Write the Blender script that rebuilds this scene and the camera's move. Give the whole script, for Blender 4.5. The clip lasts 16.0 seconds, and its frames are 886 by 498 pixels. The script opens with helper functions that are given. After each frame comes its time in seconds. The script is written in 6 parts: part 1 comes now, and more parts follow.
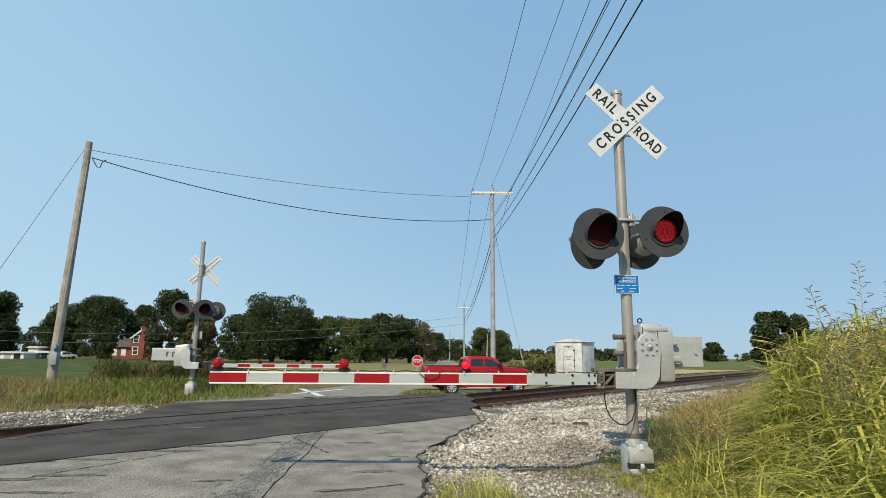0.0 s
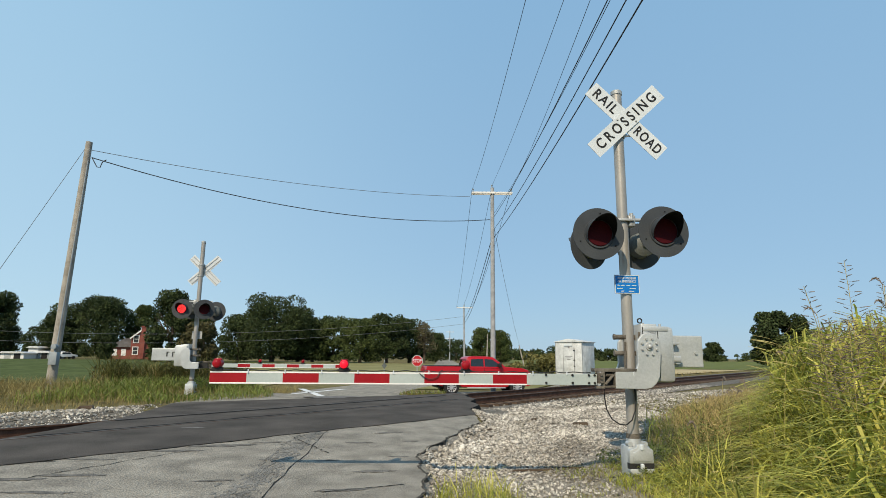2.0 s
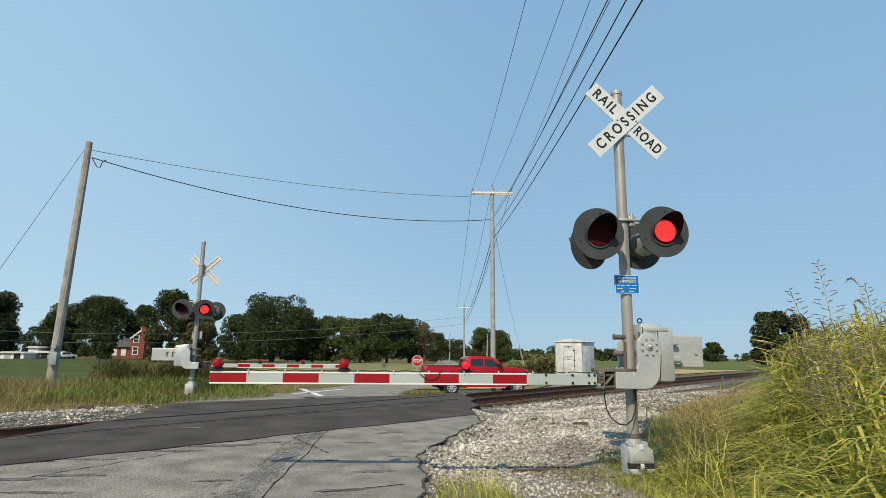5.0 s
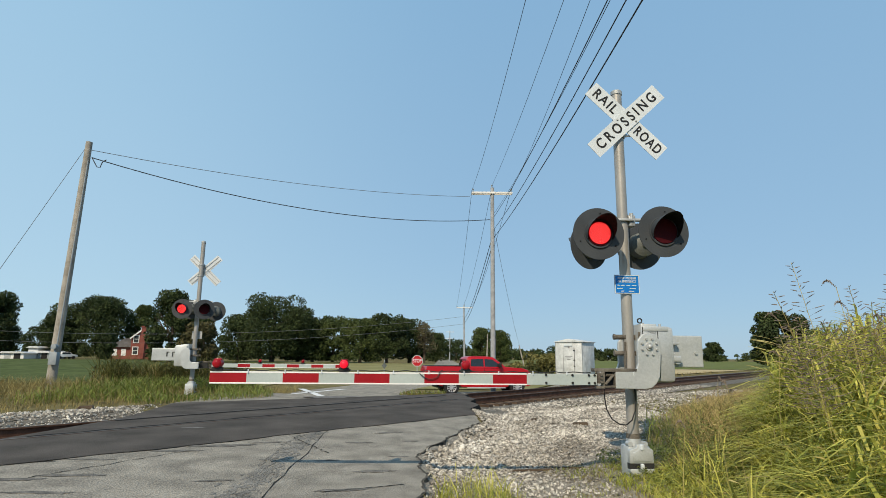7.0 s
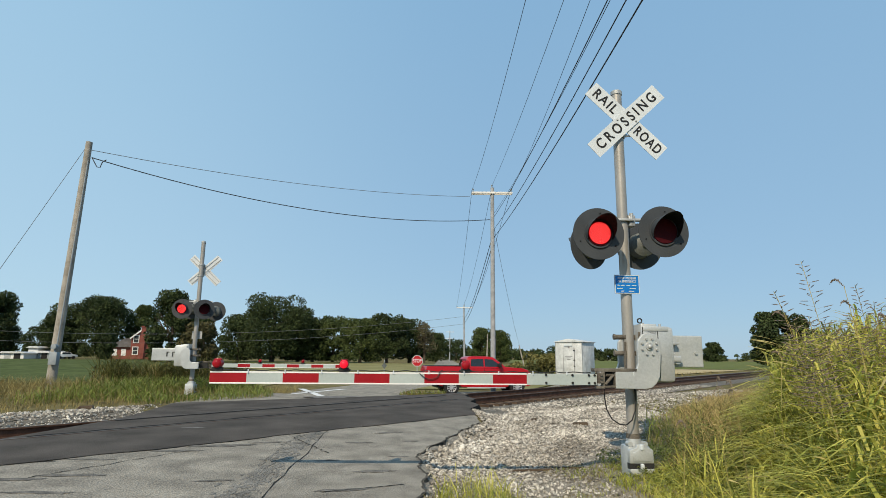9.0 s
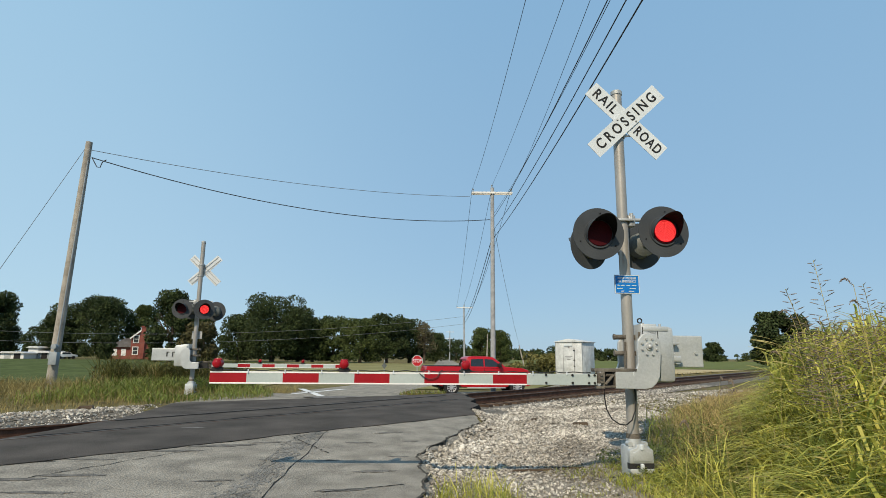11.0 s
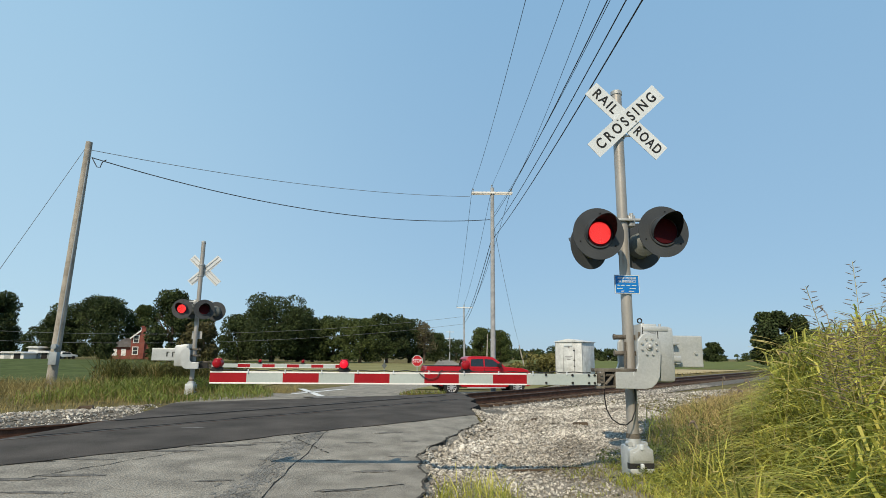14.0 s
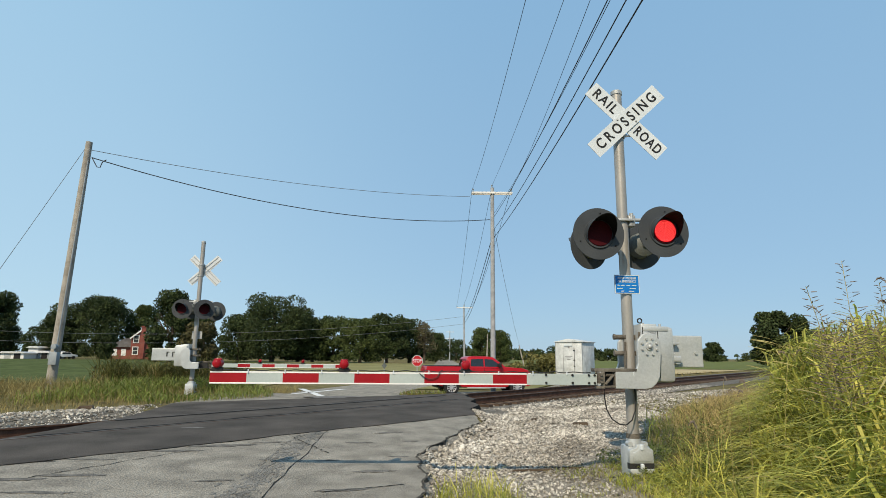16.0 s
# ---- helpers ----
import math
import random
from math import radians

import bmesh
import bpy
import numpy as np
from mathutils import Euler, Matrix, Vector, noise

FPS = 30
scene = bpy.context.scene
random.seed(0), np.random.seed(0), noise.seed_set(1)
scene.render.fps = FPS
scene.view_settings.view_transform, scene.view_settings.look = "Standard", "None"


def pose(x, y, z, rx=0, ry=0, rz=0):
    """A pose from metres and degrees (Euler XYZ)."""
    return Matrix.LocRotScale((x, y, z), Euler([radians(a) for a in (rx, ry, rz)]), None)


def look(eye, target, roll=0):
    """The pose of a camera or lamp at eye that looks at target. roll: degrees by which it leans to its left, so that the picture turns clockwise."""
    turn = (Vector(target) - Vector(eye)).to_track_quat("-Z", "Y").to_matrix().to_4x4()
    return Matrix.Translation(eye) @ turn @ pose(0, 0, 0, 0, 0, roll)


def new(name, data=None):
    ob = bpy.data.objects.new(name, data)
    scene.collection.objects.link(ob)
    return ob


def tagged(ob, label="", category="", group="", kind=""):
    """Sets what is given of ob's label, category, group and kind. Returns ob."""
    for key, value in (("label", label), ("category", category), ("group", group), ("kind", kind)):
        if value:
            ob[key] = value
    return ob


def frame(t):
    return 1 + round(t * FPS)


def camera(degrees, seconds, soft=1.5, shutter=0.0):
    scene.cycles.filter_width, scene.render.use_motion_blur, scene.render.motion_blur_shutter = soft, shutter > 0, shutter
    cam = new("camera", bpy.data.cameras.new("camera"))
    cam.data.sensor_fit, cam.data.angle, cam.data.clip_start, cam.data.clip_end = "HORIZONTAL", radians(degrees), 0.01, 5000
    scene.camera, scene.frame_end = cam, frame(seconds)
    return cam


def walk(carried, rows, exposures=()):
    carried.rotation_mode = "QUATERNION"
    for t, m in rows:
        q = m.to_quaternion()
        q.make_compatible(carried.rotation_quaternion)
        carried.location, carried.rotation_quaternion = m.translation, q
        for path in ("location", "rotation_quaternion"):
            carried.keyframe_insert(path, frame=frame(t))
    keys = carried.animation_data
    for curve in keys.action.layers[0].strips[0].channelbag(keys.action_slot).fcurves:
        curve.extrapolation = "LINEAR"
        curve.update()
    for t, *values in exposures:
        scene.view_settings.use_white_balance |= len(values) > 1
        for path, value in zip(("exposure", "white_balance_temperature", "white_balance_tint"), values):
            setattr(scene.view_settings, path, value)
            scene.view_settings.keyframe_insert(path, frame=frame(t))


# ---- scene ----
HALF_F = 784 / 1010
cam = camera(2 * math.degrees(math.atan(HALF_F)), 16.0, soft=0.82)
EYE = (0.0, 0.0, 1.4)
AIM = (0.0, 10 * math.cos(radians(10.65)), 1.4 + 10 * math.sin(radians(10.65)))
walk(cam, [(0.0, look(EYE, AIM, 0.55)), (16.0, look(EYE, AIM, 0.55))], exposures=[(0.0, 0.19), (3.5, 0.17), (7.0, 0.14), (12.5, 0.15), (16.0, 0.19)])

# ---- daylight ----
SUN_EL = radians(41)
SUN_DIR = Vector((-0.36, -0.93, 0)).normalized() * math.cos(SUN_EL) + Vector((0, 0, math.sin(SUN_EL)))
world = bpy.data.worlds.new("world")
scene.world = world
world.use_nodes = True
wn = world.node_tree
sky = wn.nodes.new("ShaderNodeTexSky")
sky.sky_type = "NISHITA"
sky.sun_disc = False
sky.sun_elevation = SUN_EL
sky.sun_rotation = math.atan2(SUN_DIR.x, SUN_DIR.y)
sky.air_density, sky.dust_density, sky.ozone_density = 1.0, 0.3, 3.0
wn.nodes["Background"].inputs["Strength"].default_value = 0.15
sky_tint = wn.nodes.new("ShaderNodeMix")
sky_tint.data_type = "RGBA"
sky_tint.inputs[0].default_value = 0.9
# sky brightness painted over the texture: hand-set gradient, paler towards -x, bluer upwards
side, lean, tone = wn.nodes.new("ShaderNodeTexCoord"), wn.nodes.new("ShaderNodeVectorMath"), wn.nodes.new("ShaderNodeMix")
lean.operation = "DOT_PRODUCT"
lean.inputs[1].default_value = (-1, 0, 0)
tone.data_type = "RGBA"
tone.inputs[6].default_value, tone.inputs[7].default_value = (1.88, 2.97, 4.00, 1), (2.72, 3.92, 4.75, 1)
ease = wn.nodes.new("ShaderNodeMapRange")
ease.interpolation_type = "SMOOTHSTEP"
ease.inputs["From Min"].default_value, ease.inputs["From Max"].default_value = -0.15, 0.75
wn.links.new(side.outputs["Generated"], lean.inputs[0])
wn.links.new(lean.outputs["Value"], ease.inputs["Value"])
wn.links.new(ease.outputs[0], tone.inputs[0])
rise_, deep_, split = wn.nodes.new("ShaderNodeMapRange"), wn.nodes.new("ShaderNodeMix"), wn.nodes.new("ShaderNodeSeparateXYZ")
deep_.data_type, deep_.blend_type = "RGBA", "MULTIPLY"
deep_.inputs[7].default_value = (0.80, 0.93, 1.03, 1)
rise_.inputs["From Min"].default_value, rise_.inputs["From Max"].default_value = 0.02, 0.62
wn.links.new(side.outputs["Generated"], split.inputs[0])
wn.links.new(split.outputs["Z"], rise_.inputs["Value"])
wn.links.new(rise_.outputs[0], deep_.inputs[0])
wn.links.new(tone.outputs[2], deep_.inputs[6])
wn.links.new(deep_.outputs[2], sky_tint.inputs[7])
wn.links.new(sky.outputs[0], sky_tint.inputs[6])
wn.links.new(sky_tint.outputs[2], wn.nodes["Background"].inputs[0])
sun = new("sun", bpy.data.lights.new("sun", "SUN"))
sun.data.energy, sun.data.angle, sun.data.color = 3.7, radians(0.6), (1.0, 0.85, 0.63)
sun.matrix_basis = look(SUN_DIR * 50, (0, 0, 0))


# ---- materials ----
def mat(name, dark, light=None, scale=8.0, rough=0.7, metal=0.0, bump=0.0, fine=60.0, island=0.0, obj=0.0, spread=(0.35, 0.65), spec=0.25, thin=0.0, mixed=0.35):
    """Two colours mixed by noise at two scales, with fine relief; island/obj: how far single pieces differ in brightness."""
    light = light or dark
    m = bpy.data.materials.new(name)
    m.use_nodes = True
    t = m.node_tree
    N, L = t.nodes, t.links
    b = N["Principled BSDF"]
    b.inputs["Roughness"].default_value, b.inputs["Metallic"].default_value = rough, metal
    b.inputs["Specular IOR Level"].default_value = spec
    co = N.new("ShaderNodeTexCoord")
    n1, n2 = N.new("ShaderNodeTexNoise"), N.new("ShaderNodeTexNoise")
    n1.inputs["Scale"].default_value, n2.inputs["Scale"].default_value = scale, fine
    n1.inputs["Detail"].default_value, n2.inputs["Detail"].default_value = 6, 3
    for n in (n1, n2):
        L.new(co.outputs["Object"], n.inputs["Vector"])
    avg = N.new("ShaderNodeMix")
    avg.inputs[0].default_value = mixed
    L.new(n1.outputs["Fac"], avg.inputs[2])
    L.new(n2.outputs["Fac"], avg.inputs[3])
    ramp = N.new("ShaderNodeValToRGB")
    ramp.color_ramp.elements[0].position, ramp.color_ramp.elements[1].position = spread
    ramp.color_ramp.elements[0].color, ramp.color_ramp.elements[1].color = (*dark, 1), (*light, 1)
    L.new(avg.outputs[0], ramp.inputs[0])
    out = ramp.outputs[0]
    for amount, node, socket in ((island, "ShaderNodeNewGeometry", "Random Per Island"), (obj, "ShaderNodeObjectInfo", "Random")):
        if amount:
            src, hsv, rng = N.new(node), N.new("ShaderNodeHueSaturation"), N.new("ShaderNodeMapRange")
            rng.inputs["To Min"].default_value, rng.inputs["To Max"].default_value = 1 - amount, 1 + amount
            L.new(src.outputs[socket], rng.inputs["Value"])
            L.new(rng.outputs[0], hsv.inputs["Value"])
            L.new(out, hsv.inputs["Color"])
            out = hsv.outputs[0]
    L.new(out, b.inputs["Base Color"])
    if thin:
        tr, mx = N.new("ShaderNodeBsdfTranslucent"), N.new("ShaderNodeMixShader")
        mx.inputs[0].default_value = thin
        L.new(out, tr.inputs["Color"])
        L.new(b.outputs[0], mx.inputs[1])
        L.new(tr.outputs[0], mx.inputs[2])
        L.new(mx.outputs[0], N["Material Output"].inputs["Surface"])
    if bump:
        bp = N.new("ShaderNodeBump")
        bp.inputs["Strength"].default_value, bp.inputs["Distance"].default_value = bump, 0.02
        L.new(n2.outputs["Fac"], bp.inputs["Height"])
        L.new(bp.outputs[0], b.inputs["Normal"])
    return m


def glow(name, colour, strength):
    m = mat(name, colour, rough=0.4)
    b = m.node_tree.nodes["Principled BSDF"]
    b.inputs["Emission Color"].default_value, b.inputs["Emission Strength"].default_value = (*colour, 1), strength
    return m


M_GROUND = mat("dry_grass_soil", (0.085, 0.068, 0.032), (0.21, 0.18, 0.08), 1.3, 0.95, bump=0.9, fine=22, spec=0.05)
M_CROP = mat("green_crop", (0.042, 0.062, 0.019), (0.105, 0.125, 0.044), 0.35, 0.9, bump=0.9, fine=1.6, spec=0.05)
M_STUBBLE = mat("stubble_field", (0.36, 0.27, 0.14), (0.50, 0.40, 0.22), 0.3, 0.9, bump=0.4, fine=5)
M_BEAN = mat("pale_green_crop", (0.095, 0.115, 0.035), (0.16, 0.175, 0.06), 0.2, 0.9, bump=0.5, fine=3, spec=0.05)
M_LAWN = mat("mown_lawn", (0.16, 0.15, 0.055), (0.25, 0.225, 0.092), 0.2, 0.9, bump=0.4, fine=6)
M_ROAD = mat("bleached_asphalt", (0.152, 0.140, 0.121), (0.41, 0.376, 0.318), 2.4, 0.95, bump=1.0, fine=52, spread=(0.36, 0.66), spec=0.08, mixed=0.58)
M_DARK = mat("dark_asphalt", (0.053, 0.048, 0.043), (0.112, 0.099, 0.089), 1.2, 0.9, bump=0.8, fine=60, spec=0.08)
M_TARSHADE = mat("tar_and_shade", (0.010, 0.010, 0.010), (0.025, 0.024, 0.023), 6, 0.9, spec=0.05)
M_LIP = mat("broken_asphalt_edge", (0.035, 0.032, 0.028), (0.12, 0.11, 0.095), 9, 0.95, bump=1.0, fine=40, spec=0.05)
M_PAINT = mat("road_paint", (0.55, 0.55, 0.53), (0.8, 0.8, 0.78), 6, 0.7, bump=0.3, fine=40)
# bed coloured darker than its stones, as shade in the gaps between them
M_BALLAST = mat("ballast_bed", (0.07, 0.06, 0.048), (0.20, 0.18, 0.15), 4, 0.9, bump=1.0, fine=30)
M_GRIT = mat("fine_grit", (0.13, 0.115, 0.092), (0.40, 0.365, 0.31), 9, 0.95, bump=1.0, fine=48, spread=(0.33, 0.68), spec=0.05, mixed=0.55)
M_STONE = mat("limestone_stones", (0.20, 0.177, 0.145), (0.56, 0.52, 0.455), 0.8, 0.85, bump=0.4, fine=40, island=0.62)
M_RAIL = mat("rusted_rail", (0.07, 0.035, 0.022), (0.14, 0.075, 0.05), 5, 0.7, metal=0.3, bump=0.4)
M_RAILTOP = mat("worn_railhead", (0.07, 0.055, 0.045), (0.15, 0.13, 0.115), 4, 0.6, metal=0.4)
M_TIE = mat("weathered_tie", (0.045, 0.03, 0.02), (0.13, 0.09, 0.065), 4, 0.9, bump=0.7, fine=25, obj=0.3)


# ---- mesh helpers ----
def link(name, verts, faces, material, parent=None, label="", smooth=False):
    me = bpy.data.meshes.new(name)
    me.from_pydata([tuple(v) for v in verts], [], [tuple(f) for f in faces])
    me.update()
    me.materials.append(material)
    if smooth:
        me.polygons.foreach_set("use_smooth", [True] * len(me.polygons))
    ob = new(name, me)
    ob.parent = parent
    return tagged(ob, label)


def part(name, bm, material, parent=None, label="", smooth=False, auto=True):
    """Links a bmesh as one mesh object under a thing or a part."""
    bmesh.ops.recalc_face_normals(bm, faces=bm.faces)
    me = bpy.data.meshes.new(name)
    bm.to_mesh(me)
    bm.free()
    me.materials.append(material)
    if smooth:
        me.polygons.foreach_set("use_smooth", [True] * len(me.polygons))
        if auto:
            me.set_sharp_from_angle(angle=radians(35))
    ob = new(name, me)
    ob.parent = parent
    return tagged(ob, label)


def box(bm, lo, hi, bev=0.0, m=None):
    """A bevelled box from corner to corner, in the space of m."""
    lo, hi = Vector(lo), Vector(hi)
    got = bmesh.ops.create_cube(bm, size=1, matrix=Matrix.Translation((lo + hi) / 2) @ Matrix.Diagonal((*(hi - lo), 1)))
    vs = got["verts"]
    if bev:
        es = list({e for v in vs for e in v.link_edges})
        vs = bmesh.ops.bevel(bm, geom=es, offset=bev, segments=2, affect="EDGES", profile=0.5)["verts"]
        vs = list({v for f in {f for v in vs for f in v.link_faces} for v in f.verts})
    if m is not None:
        bmesh.ops.transform(bm, matrix=m, verts=vs)
    return bm


def tube(bm, a, b, r0, r1=None, n=14, caps=True):
    """A tapered round bar from a to b."""
    a, b = Vector(a), Vector(b)
    r1 = r0 if r1 is None else r1
    q = (b - a).to_track_quat("Z", "Y").to_matrix().to_4x4()
    bmesh.ops.create_cone(bm, cap_ends=caps, segments=n, radius1=r0, radius2=r1, depth=(b - a).length, matrix=Matrix.Translation((a + b) / 2) @ q)
    return bm


def ball(bm, c, r, n=12, m=None):
    bmesh.ops.create_uvsphere(bm, u_segments=n, v_segments=max(6, n // 2 + 2), radius=r, matrix=Matrix.Translation(c) @ (m or Matrix()))
    return bm


def prism(bm, pts, y0, y1, bev=0.0):
    """An outline in x and z, given thickness from y0 to y1."""
    f = bm.faces.new([bm.verts.new((x, y0, z)) for x, z in pts])
    ext = bmesh.ops.extrude_face_region(bm, geom=[f])
    vs = [g for g in ext["geom"] if isinstance(g, bmesh.types.BMVert)]
    bmesh.ops.translate(bm, verts=vs, vec=(0, y1 - y0, 0))
    if bev:
        es = list({e for g in vs for e in g.link_edges} | set(f.edges))
        bmesh.ops.bevel(bm, geom=es, offset=bev, segments=2, affect="EDGES", profile=0.5)
    return bm


def sweep(pts, r, n=6):
    """A bent round bar through points."""
    bm = bmesh.new()
    rings = []
    for i, p in enumerate(pts):
        p = Vector(p)
        d = (Vector(pts[min(i + 1, len(pts) - 1)]) - Vector(pts[max(i - 1, 0)])).normalized()
        q = d.to_track_quat("Z", "Y")
        rings.append([bm.verts.new(p + q @ Vector((r * math.cos(k * math.tau / n), r * math.sin(k * math.tau / n), 0))) for k in range(n)])
    for a, b in zip(rings, rings[1:]):
        for k in range(n):
            bm.faces.new((a[k], a[(k + 1) % n], b[(k + 1) % n], b[k]))
    bm.faces.new(rings[0])
    bm.faces.new(rings[-1])
    return bm


def empty(name, m, label, category, group=""):
    ob = new(name)
    ob.empty_display_size = 0.2
    ob.matrix_basis = m
    return tagged(ob, label, category, group)


# ---- lie of the land ----
TRACK_AZ = radians(38.45)
ALONG = Vector((math.sin(TRACK_AZ), math.cos(TRACK_AZ), 0))
OVER = Vector((-math.cos(TRACK_AZ), math.sin(TRACK_AZ), 0))
TRACK_S = 11.15


def sm(a, b, x):
    t = np.clip((x - a) / (b - a), 0, 1)
    return t * t * (3 - 2 * t)


def across(x, y):
    return OVER.x * x + OVER.y * y


def road_edge(y):
    """The x of the old asphalt's broken edge beside the gravel."""
    return -0.11 - 0.016 * y + 1.06 * sm(8.5, 12.5, y)


def plain(x, y):
    """The lie of the land without the cut of the track bed."""
    s = across(x, y)
    return 0.10 * sm(5, 9, s) - 0.75 * sm(17.8 + 2.2 * (1 - sm(-6.5, -4, x)), 27, y) * sm(0.95, 5.5, s - TRACK_S) * (1 - sm(5, 9, x)) * (1 - sm(45, 95, y))


def ground_z(x, y):
    s = across(x, y)
    rise = 0.55 * sm(2.9, 5.5, x) * (1 - sm(5.0, 8.0, s)) * (1 - sm(12, 20, x)) * (1 - 0.7 * sm(6.8, 9.5, y))
    cut = sm(8.3 - 2.6 * sm(0.7, 1.5, x), 9.4 - 0.5 * sm(0.7, 1.5, x), s)
    hollow = 0.11 * sm(0.0, 0.22, x - road_edge(y)) * (1 - sm(1.75, 2.25, x)) * sm(4.5, 6.5, y) * (1 - sm(6.5, 8.5, s))
    return plain(x, y) - (0.15 + 0.06 * sm(8.8, 9.6, s)) * cut * (1 - sm(12.8, 14.0, s)) + rise - hollow


def road_z(x, y):
    s = across(x, y)
    return plain(x, y) + 0.02 + 0.012 * sm(6.5, 9.8, s) * (1 - sm(12.0, 13.0, s))


def sheet(name, rows, n, zf, lift, material, label="", category="", parent=None):
    """A draped strip; rows hold its two edges (x0, y0, x1, y1)."""
    verts, faces = [], []
    for x0, y0, x1, y1 in rows:
        for k in range(n + 1):
            x, y = x0 + (x1 - x0) * k / n, y0 + (y1 - y0) * k / n
            verts.append((x, y, float(zf(x, y)) + lift))
    for i in range(len(rows) - 1):
        for k in range(n):
            a = i * (n + 1) + k
            faces.append((a, a + 1, a + n + 2, a + n + 1))
    ob = link(name, verts, faces, material, parent, label, smooth=True)
    return tagged(ob, label, category, kind="structure")


def finer(rows, step):
    out = []
    for a, b in zip(rows, rows[1:]):
        k = max(1, int(max(math.dist(a[:2], b[:2]), math.dist(a[2:], b[2:])) / step))
        out += [tuple(p + (q - p) * i / k for p, q in zip(a, b)) for i in range(k)]
    return out + [rows[-1]]


def build_ground():
    def axis(near, step, far):
        a = list(np.arange(-near, near + step, step))
        g, d = [], step
        while a[-1] + sum(g) < far:
            d *= 1.35
            g.append(d)
        up = list(a[-1] + np.cumsum(g))
        return np.array([-v for v in reversed(up)] + a + up)
    xs, ys = axis(36, 0.5, 3500), axis(100, 0.6, 3500)
    X, Y = np.meshgrid(xs, ys)
    Z = ground_z(X, Y)
    # lies a little lower under the gravel apron
    Z -= 0.10 * ((X > -0.7) & (X < 2.2) & (Y > 5.2) & (Y < 12.4) & (across(X, Y) < 7.8))
    w = len(xs)
    verts = np.stack([X, Y, Z], -1).reshape(-1, 3).tolist()
    faces = [(j * w + i, j * w + i + 1, (j + 1) * w + i + 1, (j + 1) * w + i) for j in range(len(ys) - 1) for i in range(w - 1)]
    tagged(link("ground", verts, faces, M_GROUND, smooth=True), "dry summer grass and soil reaching to the horizon", "ground", kind="structure")


def road_mid(y):
    return -3.0 - 0.0875 * (min(y, 34) - 10) + 6.1 * float(sm(30, 60, y)) + 0.3 * float(sm(90, 260, y))


def build_roads():
    # the road, its bleached old surface
    rows = []
    for y in np.arange(-14, 15.1, 0.25):
        c = road_mid(y)
        flare = 0.75 * float(sm(8.5, 12.5, y))
        left = max(c - 3.3 - flare, (OVER.y * y - 9.6) / -OVER.x)
        rows.append((left, y, float(road_edge(y)) + 0.05 * math.sin(y * 2.1) + 0.03 * math.sin(y * 7.3), y))
    road = sheet("road", rows, 14, road_z, 0.0, M_ROAD, "sun-bleached grey asphalt country road", "road")
    lip = [Vector((x1, y1, float(road_z(x1, y1)))) for x0, y0, x1, y1 in rows if 4.0 < y1 < 12.6]
    verts = [tuple(v) for v in lip] + [(v.x + 0.05 + 0.03 * math.sin(v.y * 11), v.y, v.z - 0.16) for v in lip]
    tagged(link("road_lip", verts, [(k, k + 1, k + 1 + len(lip), k + len(lip)) for k in range(len(lip) - 1)], M_LIP), "broken dark edge of the old asphalt above the gravel", "road edge", kind="structure")
    rows = [(road_mid(y) - 2.9 + 0.7 * float(sm(50, 65, y)) - 0.7 * (1 - float(sm(27, 40, y))), y, road_mid(y) + 2.7 - 0.6 * float(sm(45, 65, y)), y) for y in list(np.arange(15.2, 60, 0.8)) + list(np.arange(60, 420, 8))]
    sheet("road_beyond", rows, 10, road_z, 0.0, M_ROAD, "sun-bleached grey asphalt road beyond the track", "road")
    # newer dark surface over the crossing
    rows = []
    for k in range(15):
        f = k / 14
        # left and right ends of the band at this distance over the track
        xl, xr = -6.75 + 0.8 * min(f, 0.55) - 1.6 * max(0, f - 0.55), 0.68 + 0.24 * math.sin(f * 3.1)
        sl, sr = 8.35 + 6.8 * f, 7.75 + 4.6 * f
        yl, yr = (sl - OVER.x * xl) / OVER.y, (sr - OVER.x * xr) / OVER.y
        rows.append((xl, yl, xr, yr))
    band = sheet("crossing_surface", rows, 90, road_z, 0.012, M_DARK, "newer dark asphalt laid over the railway crossing", "road")
    # its ragged hand-raked edges
    for i, v in enumerate(band.data.vertices):
        if i <= 90:
            v.co.y += 0.05 * math.sin(v.co.x * 2.3) + 0.035 * math.sin(v.co.x * 7.1 + 1) + random.uniform(-0.015, 0.015)
        if i % 91 == 90:
            v.co.x += 0.10 * math.sin(v.co.y * 2.9) + random.uniform(-0.04, 0.04)
    # skirt below the end; the shade on its side is put in as near-black
    end = [band.data.vertices[k * 91 + 90].co for k in range(15)]
    verts = [(v.x, v.y, v.z) for v in end] + [(v.x + 0.10 + 0.05 * math.sin(v.y * 9), v.y - 0.03, v.z - 0.24) for v in end]
    tagged(link("crossing_edge", verts, [(k, k + 1, k + 16, k + 15) for k in range(14)], M_TARSHADE), "broken edge of the crossing's asphalt, its shade painted near-black", "road edge", kind="structure")
    # side road on which the pickup stands
    d = Vector((math.cos(radians(14)), math.sin(radians(14)), 0))
    nrm = Vector((-d.y, d.x, 0))
    rows = []
    for k in np.arange(-14, 9.1, 1.0):
        p = Vector((1.7, 31.0, 0)) + d * float(k)
        a, b = p + nrm * 3.4, p - nrm * 2.0
        rows.append((a.x, a.y, b.x, b.y))
    sheet("side_road", rows, 8, road_z, 0.006, M_ROAD, "grey asphalt side road joining beyond the track", "road")
    return road


